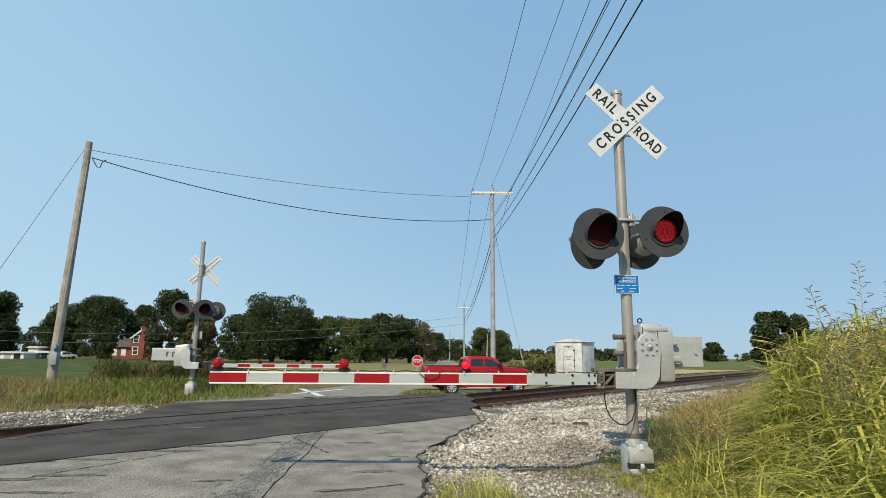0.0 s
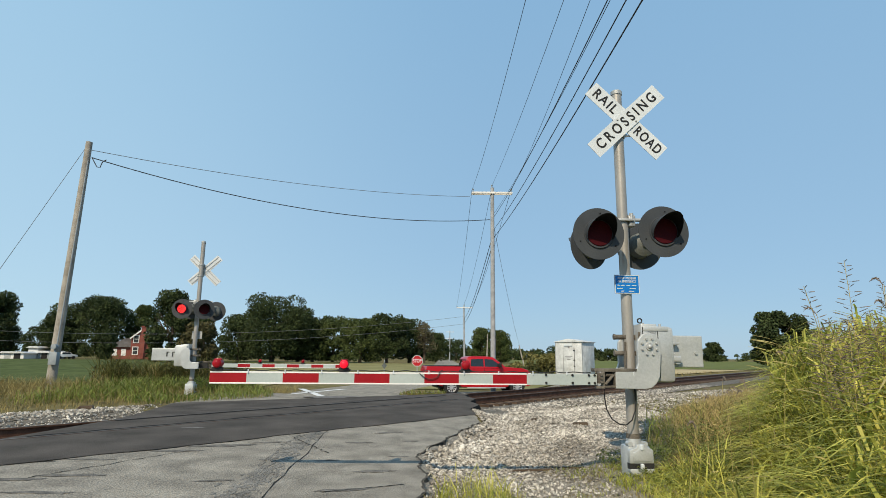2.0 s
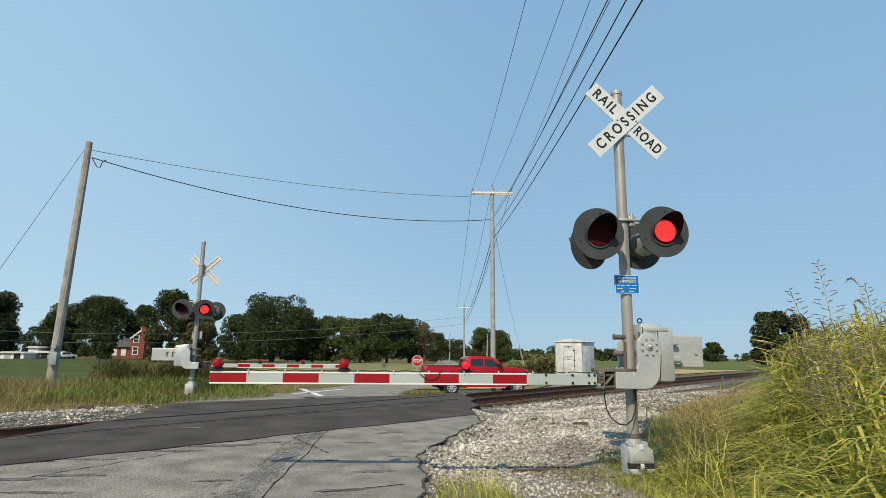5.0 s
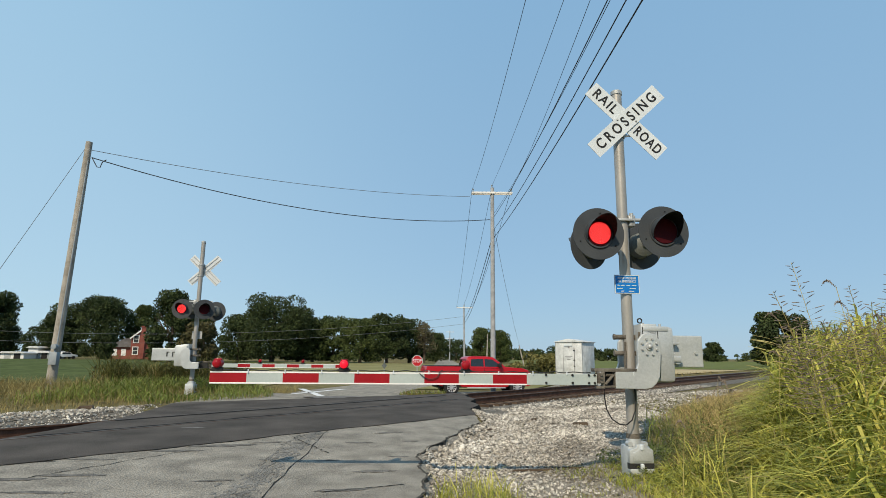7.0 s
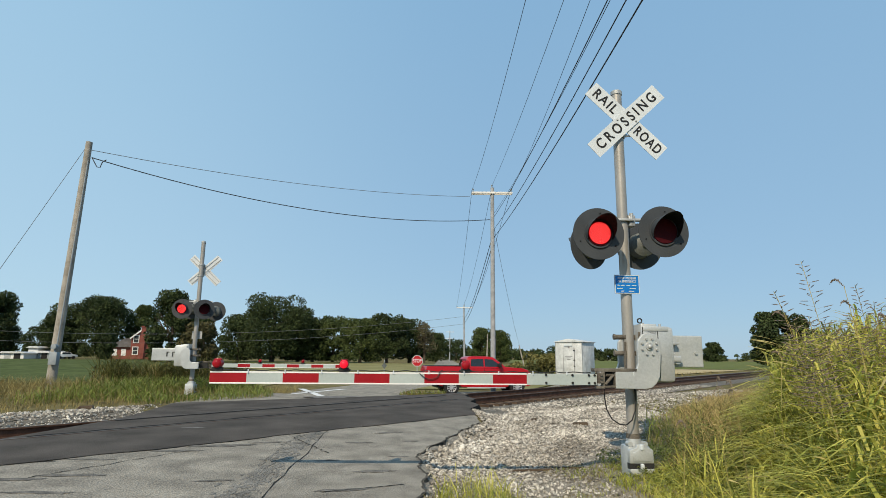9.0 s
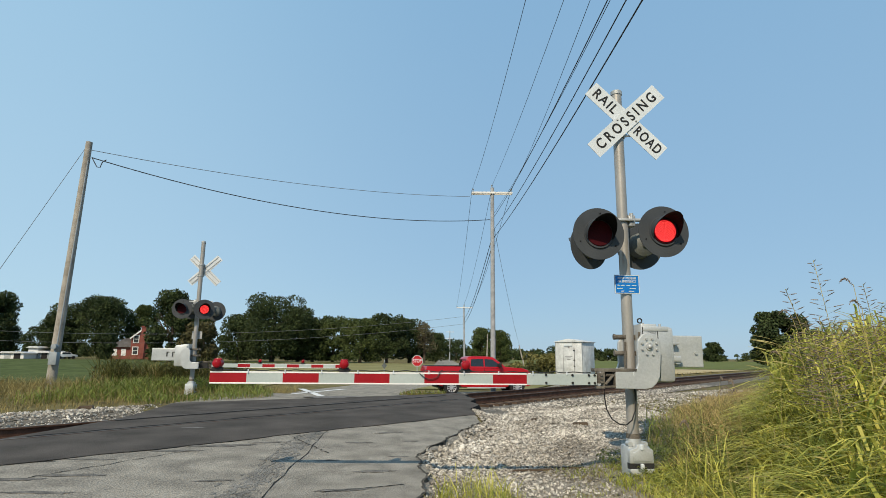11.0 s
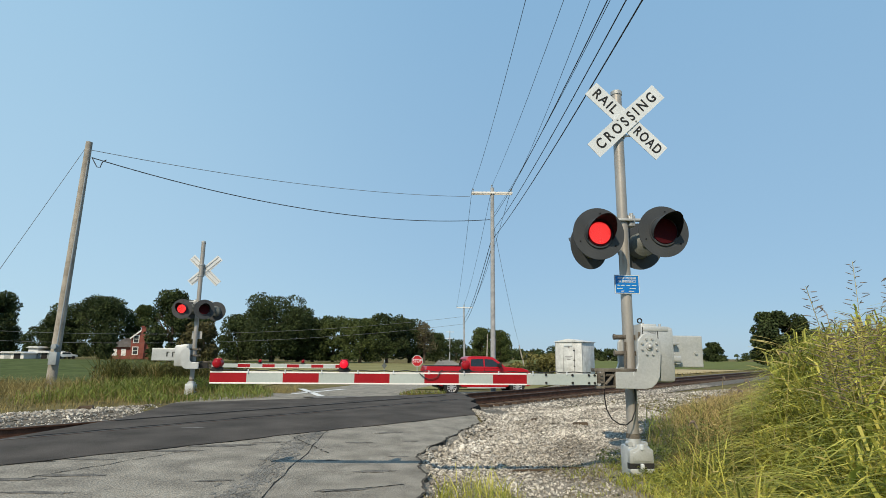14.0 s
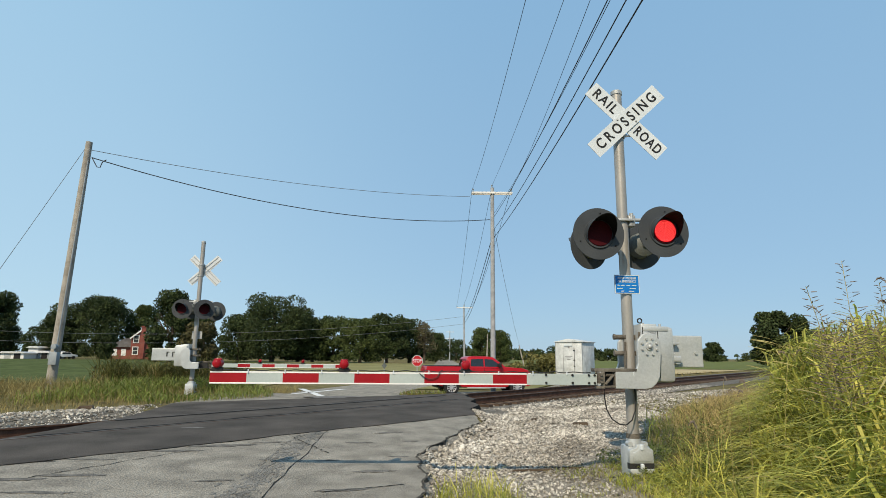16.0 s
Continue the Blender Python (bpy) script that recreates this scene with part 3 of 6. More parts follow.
def gate_light(arm, x, y, zt, key):
    bm = bmesh.new()
    box(bm, (x - 0.055, y - 0.03, zt), (x + 0.055, y + 0.03, zt + 0.05), 0.006)
    tube(bm, (x - 0.075, y, zt + 0.02), (x + 0.075, y, zt + 0.02), 0.012, n=8)
    lamp = part("gate_lamp", bm, M_CABLE, arm, "red warning lamp on the arm")
    bm = bmesh.new()
    tube(bm, (x, y - 0.05, zt + 0.088), (x, y + 0.05, zt + 0.088), 0.047, n=20)
    ball(bm, (x, y - 0.05, zt + 0.088), 0.047, 16, Matrix.Diagonal((1, 0.6, 1, 1)))
    ball(bm, (x, y + 0.05, zt + 0.088), 0.047, 16, Matrix.Diagonal((1, 0.6, 1, 1)))
    box(bm, (x - 0.04, y - 0.02, zt + 0.125), (x + 0.04, y + 0.02, zt + 0.142), 0.005)
    part("globe", bm, M_GLOBE, lamp, "glossy red globe", smooth=True)
    bm = bmesh.new()
    ball(bm, (x, y - 0.05, zt + 0.088), 0.0458, 16, Matrix.Diagonal((1, 0.62, 1, 1)))
    core = part("lit_core", bm, M_LITCORE, lamp, "bright red lit lens", smooth=True)
    core.matrix_basis = pose(0, 0.03, 0)
    LED_PARTS[key] = core
    bm = bmesh.new()
    tube(bm, (x, y - 0.052, zt + 0.088), (x, y + 0.052, zt + 0.088), 0.051, n=20)
    part("globe_band", bm, M_RED, lamp, smooth=True)


M_LITCORE = glow("lit_red_lens", (0.9, 0.01, 0.03), 0.55)
M_GLOBE = mat("red_globe", (0.22, 0.005, 0.010), (0.30, 0.008, 0.014), 20, 0.2)
M_GLOBE.node_tree.nodes["Principled BSDF"].inputs["Emission Color"].default_value = (1, 0.02, 0.03, 1)
M_GLOBE.node_tree.nodes["Principled BSDF"].inputs["Emission Strength"].default_value = 0.04


def crossing_gate(name, m, label, reach=1.0):
    """Gate mechanism clamped to a mast at the local origin; its arm lies towards -x."""
    thing = empty(name, m, label, "crossing gate", "crossing gates")
    ya = -0.24
    # machine case
    bm = bmesh.new()
    box(bm, (0.12, -0.17, 1.11), (0.52, 0.30, 1.79), 0.05)
    case = part("machine_case", bm, M_GREY, thing, "rounded silver-grey machine case", smooth=True)
    bm = bmesh.new()
    box(bm, (0.10, -0.17, 1.16), (0.30, 0.26, 1.82), 0.015)
    box(bm, (0.12, -0.18, 1.73), (0.44, -0.14, 1.79), 0.01)
    part("case_door", bm, M_GREY, case, smooth=True)
    for x in (0.302, 0.11):
        bm = bmesh.new()
        box(bm, (x, -0.176, 1.17), (x + 0.008, -0.1685, 1.78))
        part("seam", bm, M_CABLE, case, "dark seam")
    bm = bmesh.new()
    for k in range(5):
        box(bm, (0.13, -0.19, 1.22 + k * 0.11), (0.17, -0.16, 1.25 + k * 0.11), 0.004)
    for x, z in ((0.36, 1.80), (0.42, 1.81), (0.2, 1.82)):
        tube(bm, (x, 0.0, z - 0.03), (x, 0.0, z + 0.02), 0.016, n=8)
    part("hinge", bm, M_GALV, case)
    bm = sweep([(0.115 + 0.028 * math.cos(a), -0.10, 1.86 + 0.028 * math.sin(a)) for a in np.linspace(0, 6.2, 14)], 0.009)
    part("lifting_eye", bm, M_CABLE, case)
    # bent side arm that carries the gate
    pts = [(-0.29, 1.04), (0.07, 1.035), (0.15, 1.05), (0.21, 1.10), (0.26, 1.18), (0.295, 1.52), (0.28, 1.61), (0.23, 1.68), (0.14, 1.71), (0.06, 1.68), (0.005, 1.61), (-0.005, 1.53), (-0.005, 1.33), (-0.03, 1.27), (-0.08, 1.245), (-0.29, 1.24)]
    for y in (0.36, ya):
        bm = bmesh.new()
        prism(bm, pts, y - 0.03, y + 0.015, 0.008)
        plate = part("side_arm", bm, M_GREY, thing, "bent grey steel side arm")
    bm = bmesh.new()
    tube(bm, (0.145, ya - 0.045, 1.54), (0.145, ya - 0.02, 1.54), 0.045, 0.055, n=16)
    ball(bm, (0.145, ya - 0.045, 1.54), 0.03, 10)
    part("hub", bm, M_GALV, plate, smooth=True)
    for k in range(8):
        a = (k + 0.5) * math.tau / 8
        bm = bmesh.new()
        tube(bm, (0.145 + 0.098 * math.cos(a), ya - 0.050, 1.54 + 0.098 * math.sin(a)), (0.145 + 0.098 * math.cos(a), ya - 0.028, 1.54 + 0.098 * math.sin(a)), 0.013, 0.017, n=8)
        part("hub_bolt", bm, M_GALV, plate, smooth=True)
    # counterweight plate behind
    bm = bmesh.new()
    box(bm, (0.50, 0.05, 1.29), (reach, 0.09, 1.69), 0.012)
    cw = part("counterweight", bm, M_GREY, thing, "flat grey counterweight plate")
    bm = bmesh.new()
    box(bm, (0.54, -0.04, 1.57), (0.64, 0.05, 1.60), 0.003)
    box(bm, (0.54, -0.04, 1.36), (0.66, 0.05, 1.43), 0.01)
    tube(bm, (0.62, -0.02, 1.395), (0.62, 0.05, 1.395), 0.065, n=16)
    tube(bm, (reach - 0.1, 0.03, 1.47), (reach - 0.1, 0.05, 1.47), 0.02, n=8)
    part("clamp", bm, M_GREY, cw, smooth=True)
    if reach > 1.1:
        for x in (0.62, 0.80):
            bm = bmesh.new()
            box(bm, (x, 0.085, 1.42), (x + 0.035, 0.098, 1.57))
            box(bm, (x - 0.05, 0.085, 1.55), (x + 0.035, 0.097, 1.575))
            part("slot", bm, M_CABLE, cw, "dark slot in the plate")
    # clamps round the mast
    for z in (1.22, 1.46, 1.66):
        bm = bmesh.new()
        tube(bm, (0, 0.012, z - 0.025), (0, 0.012, z + 0.025), 0.078, n=18)
        box(bm, (-0.15, 0.02, z - 0.03), (0.14, 0.09, z + 0.03), 0.006)
        tube(bm, (-0.19, -0.02, z), (-0.06, -0.02, z), 0.028, n=10)
        tube(bm, (-0.20, -0.02, z), (-0.18, -0.02, z), 0.036, n=10)
        part("mast_clamp", bm, M_RUST, thing, "rusty pipe clamp", smooth=True)
    bm = bmesh.new()
    box(bm, (-0.55, ya - 0.03, 1.235), (-0.02, ya + 0.10, 1.275), 0.006)
    box(bm, (-0.46, ya - 0.035, 1.05), (-0.425, ya + 0.02, 1.24), 0.006)
    box(bm, (-0.30, ya - 0.01, 1.06), (-0.285, ya + 0.09, 1.24), 0.004)
    box(bm, (-0.45, ya - 0.02, 1.05), (-0.27, ya + 0.09, 1.075), 0.005)
    tube(bm, (-0.42, ya - 0.02, 1.09), (-0.31, ya - 0.005, 1.20), 0.018, n=8)
    tube(bm, (-0.40, ya + 0.02, 1.20), (-0.30, ya + 0.02, 1.20), 0.022, n=8)
    box(bm, (-0.515, ya - 0.05, 1.10), (-0.445, ya + 0.05, 1.23), 0.01)
    for z in (1.12, 1.16, 1.2):
        tube(bm, (-0.48, ya - 0.07, z), (-0.48, ya - 0.04, z), 0.016, n=8)
    box(bm, (-0.53, ya - 0.04, 1.04), (-0.43, ya + 0.04, 1.07), 0.005)
    part("arm_bracket", bm, M_RUST, thing, "rusty steel arm bracket", smooth=True)
    # black box added as the shade in the bracket's open gaps
    bm = bmesh.new()
    box(bm, (-0.43, ya + 0.05, 1.06), (-0.02, ya + 0.10, 1.235), 0.006)
    part("bracket_gap_shade", bm, M_CABLE, thing, "black box standing in for shade inside the arm bracket")
    bm = bmesh.new()
    for x in (0.085, 0.10):
        tube(bm, (x, -0.12, 1.24), (x, -0.12, 1.72), 0.012, n=8)
    tube(bm, (-0.08, -0.06, 1.26), (-0.07, -0.06, 1.6), 0.014, n=8)
    part("conduit", bm, M_RUST, thing, "brown cable conduit", smooth=True)
    # arm
    top, bot = 1.212, 1.075
    x0, step, n = -0.52, 0.403, 9
    xr = x0 - 0.85
    bm = bmesh.new()
    box(bm, (xr, ya - 0.022, bot + 0.004), (x0, ya + 0.014, top - 0.004), 0.004)
    arm = part("arm", bm, M_SILVER, thing, "long red and white striped gate arm")
    bm = bmesh.new()
    for x, z in ((x0 - 0.1, 0.03), (x0 - 0.1, 0.12), (x0 - 0.3, 0.03), (x0 - 0.3, 0.12), (x0 - 0.62, 0.03), (x0 - 0.62, 0.12), (x0 - 0.03, 0.12), (x0 - 0.03, 0.03)):
        tube(bm, (x, ya - 0.034, bot + z), (x, ya - 0.02, bot + z), 0.014, n=8)
    part("bolt", bm, M_CABLE, arm)
    for k in range(n):
        bm = bmesh.new()
        a = xr - k * step
        box(bm, (a - step, ya - 0.018, bot + 0.016), (a, ya + 0.010, top - 0.016))
        part("red_stripe" if k % 2 == 0 else "white_stripe", bm, M_RED if k % 2 == 0 else M_SILVER, arm, "red reflective stripe" if k % 2 == 0 else "")
    end = xr - n * step
    bm = bmesh.new()
    box(bm, (end, ya - 0.021, bot), (xr, ya + 0.013, bot + 0.016), 0.002)
    box(bm, (end, ya - 0.021, top - 0.016), (xr, ya + 0.013, top), 0.002)
    part("edge_strip", bm, M_WSTRIP, arm, "thin white edge strip")
    for k, x in enumerate((end + 0.075, end + 1.49, end + 2.90)):
        gate_light(arm, x, ya, top, (label, k))
    # lamp cable along the top, sagging between its ties
    pts = []
    for k in range(120):
        f = k / 119
        x = end + 0.13 + f * (x0 - end - 0.2)
        pts.append((x, ya - 0.004, top + 0.014 + 0.007 * math.sin(k * 0.9) * (0.3 + 0.7 * math.sin(f * 9) ** 2)))
    part("cable", sweep(pts, 0.006, 5), M_CABLE, arm, "black lamp cable tied along the arm", smooth=True)
    pts = [(end + 2.36 + 0.018 * k, ya - 0.035, top - 0.004 - 0.07 * math.sin(math.pi * min(1, k / 14)) ** 0.8 + 0.03 * (k > 12)) for k in range(16)]
    part("cable", sweep(pts, 0.005, 6), M_CABLE, arm, "loose loop of cable", smooth=True)
    for k in range(12):
        bm = bmesh.new()
        x = end + 0.42 + k * 0.41
        tube(bm, (x, ya - 0.026, top - 0.02), (x, ya - 0.026, top + 0.024), 0.007, n=6)
        part("cable_tie", bm, M_WHITE, arm)
    # cable hanging from the bracket to the mast
    pts = [(-0.42, ya, 1.08), (-0.43, ya, 0.95), (-0.41, ya, 0.80), (-0.35, ya, 0.69), (-0.26, ya, 0.63), (-0.17, ya + 0.02, 0.62), (-0.08, ya + 0.06, 0.67), (-0.02, ya + 0.10, 0.77), (0.01, ya + 0.14, 0.92), (0.01, ya + 0.15, 1.08)]
    part("hanging_cable", sweep(pts, 0.008, 6), M_CABLE, thing, "black cable hanging in a loop", smooth=True)
    return thing


NEAR = pose(2.345, 7.27, 0.0, 0, 0, 5)
FAR = pose(-8.16, 19.1, 0.09, 0, 0.0, 185)
NEAR_SIGNAL = signal_mast("crossing_signal", NEAR, "near", "grey crossing signal mast with crossbuck beside the road", 2.34, 2.98, 4.52, 4.97)
NEAR_GATE = crossing_gate("crossing_gate", NEAR, "lowered red and white crossing gate before the track")
FAR_SIGNAL = signal_mast("crossing_signal", FAR, "far", "crossing signal mast beyond the track, crossbuck seen from behind", 1.95, 2.83, 4.10, 5.08)
FAR_GATE = crossing_gate("crossing_gate", Matrix.Translation((0, 0, -0.2)) @ FAR, "lowered crossing gate beyond the track", 1.3)


# ---- poles and wires ----
M_WOOD = mat("weathered_pole_wood", (0.21, 0.19, 0.16), (0.42, 0.39, 0.345), 3, 0.9, bump=0.5, fine=30)
M_WOODGREY = mat("grey_pole_wood", (0.24, 0.25, 0.26), (0.40, 0.41, 0.42), 3, 0.9, bump=0.4, fine=30)
M_WOODARM = mat("pale_crossarm", (0.62, 0.61, 0.58), (0.78, 0.77, 0.74), 3, 0.8)
M_WIRE = mat("dark_wire", (0.02, 0.022, 0.025), (0.05, 0.05, 0.055), 1, 0.6)
M_WIREPALE = mat("grey_wire", (0.10, 0.11, 0.12), (0.2, 0.21, 0.22), 1, 0.6)
M_BOX = mat("grey_meter_box", (0.20, 0.23, 0.25), (0.32, 0.35, 0.37), 4, 0.5)


def utility_pole(base, top, r, label, arm=0.0, arm_drop=0.35):
    b, t = Vector(base), Vector(top)
    thing = empty("utility_pole", Matrix.Translation(b), label, "utility pole", "utility poles")
    bm = bmesh.new()
    tube(bm, (0, 0, -0.3), t - b, r, r * 0.68, n=18)
    part("pole", bm, M_WOODGREY if arm else M_WOOD, thing, smooth=True)
    if arm:
        z = (t - b).z - arm_drop
        for dy in (-0.12, 0.12):
            bm = bmesh.new()
            box(bm, (-arm, dy - 0.05, z - 0.06), (arm, dy + 0.05, z + 0.06), 0.01)
            part("crossarm", bm, M_WOODARM, thing, "pale double crossarm")
        for x in (-arm + 0.08, 0.0, arm - 0.08):
            bm = bmesh.new()
            zz = z + 0.06 if x else z + arm_drop
            tube(bm, (x, -0.1 if x else 0, zz), (x, -0.1 if x else 0, zz + 0.12), 0.03, n=8)
            ball(bm, (x, -0.1 if x else 0, zz + 0.15), 0.06, 8)
            part("insulator", bm, M_BOX, thing, smooth=True)
    return thing


def wire(a, b, sag, r, material=None, label="dark overhead power line between utility poles", n=40):
    a, b = Vector(a), Vector(b)
    pts = [a.lerp(b, k / n) - Vector((0, 0, 4 * sag * (k / n) * (1 - k / n))) for k in range(n + 1)]
    bm = sweep([p - a for p in pts], r, 5)
    ob = part("power_line", bm, material or M_WIRE, None, label, smooth=True)
    ob.matrix_basis = Matrix.Translation(a)
    return tagged(ob, label, "power line", "overhead lines")


def wire_over(a, p, r, material=None):
    """A line from a pole over the eye to the next pole behind, that passes through p."""
    k = (p[2] - a[2]) / ((p[1] - a[1]) * (p[1] + 18))
    bx = a[0] + (p[0] - a[0]) * (a[1] + 18) / (a[1] - p[1])
    wire(a, (bx, -18, a[2]), k * 26 * 26, r, material, n=60)


def poles_and_wires():
    utility_pole((2.99, 34, -0.63), (3.01, 34, 11.67), 0.16, "tall grey wooden utility pole with a pale crossarm", 1.25)
    utility_pole((3.25, -18, 0.0), (3.25, -18, 11.8), 0.16, "grey wooden utility pole that carries the lines on", 1.25)
    utility_pole((3.33, 86, -0.1), (3.23, 86, 8.95), 0.15, "wooden utility pole with crossarm far along the road", 1.2)
    lp = utility_pole((-14.69, 22, 0.0), (-14.40, 22, 9.81), 0.18, "leaning weathered wooden pole with meter box in the grass")
    bm = bmesh.new()
    box(bm, (0.04, -0.36, 0.95), (0.34, -0.17, 1.42), 0.015)
    part("meter_box", bm, M_BOX, lp, "grey metal meter box", smooth=True)
    bm = bmesh.new()
    tube(bm, (0.16, -0.34, 1.62), (0.16, -0.18, 1.62), 0.10, n=16)
    tube(bm, (0.16, -0.22, 1.4), (0.16, -0.22, 1.6), 0.03, n=8)
    part("meter", bm, M_BOX, lp, "round electricity meter", smooth=True)
    bm = bmesh.new()
    tube(bm, (0.2, -0.2, 1.7), (0.40, -0.10, 9.0), 0.025, n=8)
    part("conduit", bm, M_BOX, lp, smooth=True)
    part("drip_loop", sweep([(0.5, -0.05, 9.15), (0.62, -0.05, 8.95), (0.75, -0.05, 8.75), (0.88, -0.05, 8.72), (0.95, -0.05, 8.95), (1.1, -0.05, 9.05)], 0.02, 5), M_WIRE, lp, smooth=True)
    for x, y, z, h in ((2.0, 150, 0.1, 8.0), (2.4, 205, 0.1, 8.0)):
        utility_pole((x, y, z), (x, y, h), 0.14, "wooden utility pole far along the road", 1.1)
    utility_pole((8.0, 104, 0.1), (8.2, 104, 5.4), 0.14, "short wooden pole before the trees")
    utility_pole((12.1, 85, 0.1), (11.3, 85, 3.1), 0.12, "short leaning wooden post in the weeds")
    thick, thin = 0.013, 0.008
    wire_over((1.75, 34, 11.5), (1.92, 12.31, 9.8), thin)
    wire_over((3.01, 34, 11.85), (3.10, 13.47, 10.6), thin)
    wire_over((4.15, 34, 11.5), (3.46, 12.29, 9.8), thin)
    wire_over((3.12, 34, 9.85), (3.32, 10.53, 8.6), thick)
    wire_over((3.06, 34, 9.98), (3.385, 10.53, 8.62), thin)
    wire_over((3.10, 34, 9.05), (3.34, 9.5, 7.9), thick)
    wire_over((3.14, 34, 8.6), (3.47, 9.06, 7.6), thick + 0.003)
    for x0, z0, x1, z1, r in ((1.75, 11.5, 2.1, 8.7, 0.012), (3.01, 11.8, 3.23, 9.1, 0.012), (4.15, 11.5, 4.3, 8.7, 0.012), (3.1, 9.0, 3.25, 7.0, 0.022), (3.14, 8.6, 3.3, 6.4, 0.022)):
        wire((x0, 34, z0), (x1, 86, z1), 0.9, r)
    wire((-14.25, 22, 9.47), (1.64, 34, 11.1), 0.42, 0.013, M_WIREPALE)
    wire((-14.2, 22, 9.15), (2.86, 34, 9.65), 0.92, 0.021)
    wire((-14.5, 22, 9.6), (-19.9, 22.2, 0.1), 0.05, 0.010, M_WIREPALE, "grey guy wire anchored in the grass")
    wire((-75, 66, 5.2), (3.25, 86, 7.3), 2.3, 0.02, M_WIREPALE)
    wire((-75, 66, 4.0), (3.25, 86, 6.2), 2.3, 0.02, M_WIREPALE)
    wire((3.1, 34, 9.2), (11.4, 85, 3.0), 0.6, 0.012, M_WIREPALE)


# ---- pickup, signs and small buildings ----
M_CARRED = mat("red_car_paint", (0.37, 0.004, 0.010), (0.41, 0.005, 0.012), 0.6, 0.3, spec=0.25)
M_CARRED.node_tree.nodes["Principled BSDF"].inputs["Coat Weight"].default_value = 0.3
M_CARGLASS = mat("dark_car_glass", (0.012, 0.016, 0.018), (0.02, 0.026, 0.03), 1, 0.06, spec=0.7)
M_TYRE = mat("tyre_rubber", (0.012, 0.012, 0.013), (0.03, 0.03, 0.03), 8, 0.9)
M_ALLOY = mat("bright_alloy", (0.50, 0.50, 0.52), (0.66, 0.66, 0.68), 6, 0.3, metal=0.6)
M_TRIM = mat("black_trim", (0.012, 0.012, 0.013), (0.02, 0.02, 0.02), 4, 0.6)
M_LAMPW = mat("clear_lamp", (0.6, 0.6, 0.6), (0.75, 0.75, 0.75), 4, 0.15)
M_STOP = mat("stop_sign_red", (0.38, 0.010, 0.015), (0.45, 0.014, 0.02), 3, 0.45)
M_SHED = mat("whitewashed_steel", (0.41, 0.42, 0.42), (0.67, 0.69, 0.69), 2.4, 0.6, bump=0.15, fine=30)
M_SHEDSTAIN = mat("door_writing", (0.25, 0.25, 0.25), rough=0.7)


def wheel(parent, x, y, side, r=0.405):
    bm = bmesh.new()
    prof = [(-0.13, 0.62), (-0.135, 0.85), (-0.115, 0.96), (-0.07, 1.0), (0.07, 1.0), (0.115, 0.96), (0.135, 0.85), (0.13, 0.62)]
    n = 32
    rings = [[bm.verts.new((r * q * math.cos(k * math.tau / n), w, r * q * math.sin(k * math.tau / n))) for k in range(n)] for w, q in prof]
    for a, b in zip(rings, rings[1:] + rings[:1]):
        for k in range(n):
            bm.faces.new((a[k], a[(k + 1) % n], b[(k + 1) % n], b[k]))
    w = part("wheel", bm, M_TYRE, parent, "black tyre on a bright alloy rim", smooth=True)
    w.matrix_basis = pose(x, y, r)
    bm = bmesh.new()
    o = -0.115 * side
    tube(bm, (0, o * 0.2, 0), (0, o * 0.5, 0), r * 0.62, n=28)
    part("rim_well", bm, M_TRIM, w)
    bm = bmesh.new()
    for k in range(10):
        a = k * math.tau / 10
        m = pose(0, 0, 0, 0, math.degrees(a), 0)
        box(bm, (-0.022, min(o * 0.55, o), 0.03), (0.022, max(o * 0.55, o), r * 0.60), 0.006, m)
    tube(bm, (0, o * 0.5, 0), (0, o * 1.08, 0), 0.07, n=14)
    ring = sweep([(r * 0.61 * math.cos(a), o * 0.95, r * 0.61 * math.sin(a)) for a in np.linspace(0, math.tau, 29)], 0.02, 6)
    me = bpy.data.meshes.new("tmp")
    ring.to_mesh(me)
    ring.free()
    bm.from_mesh(me)
    part("rim", bm, M_ALLOY, w, "ten-spoke bright alloy rim", smooth=True)


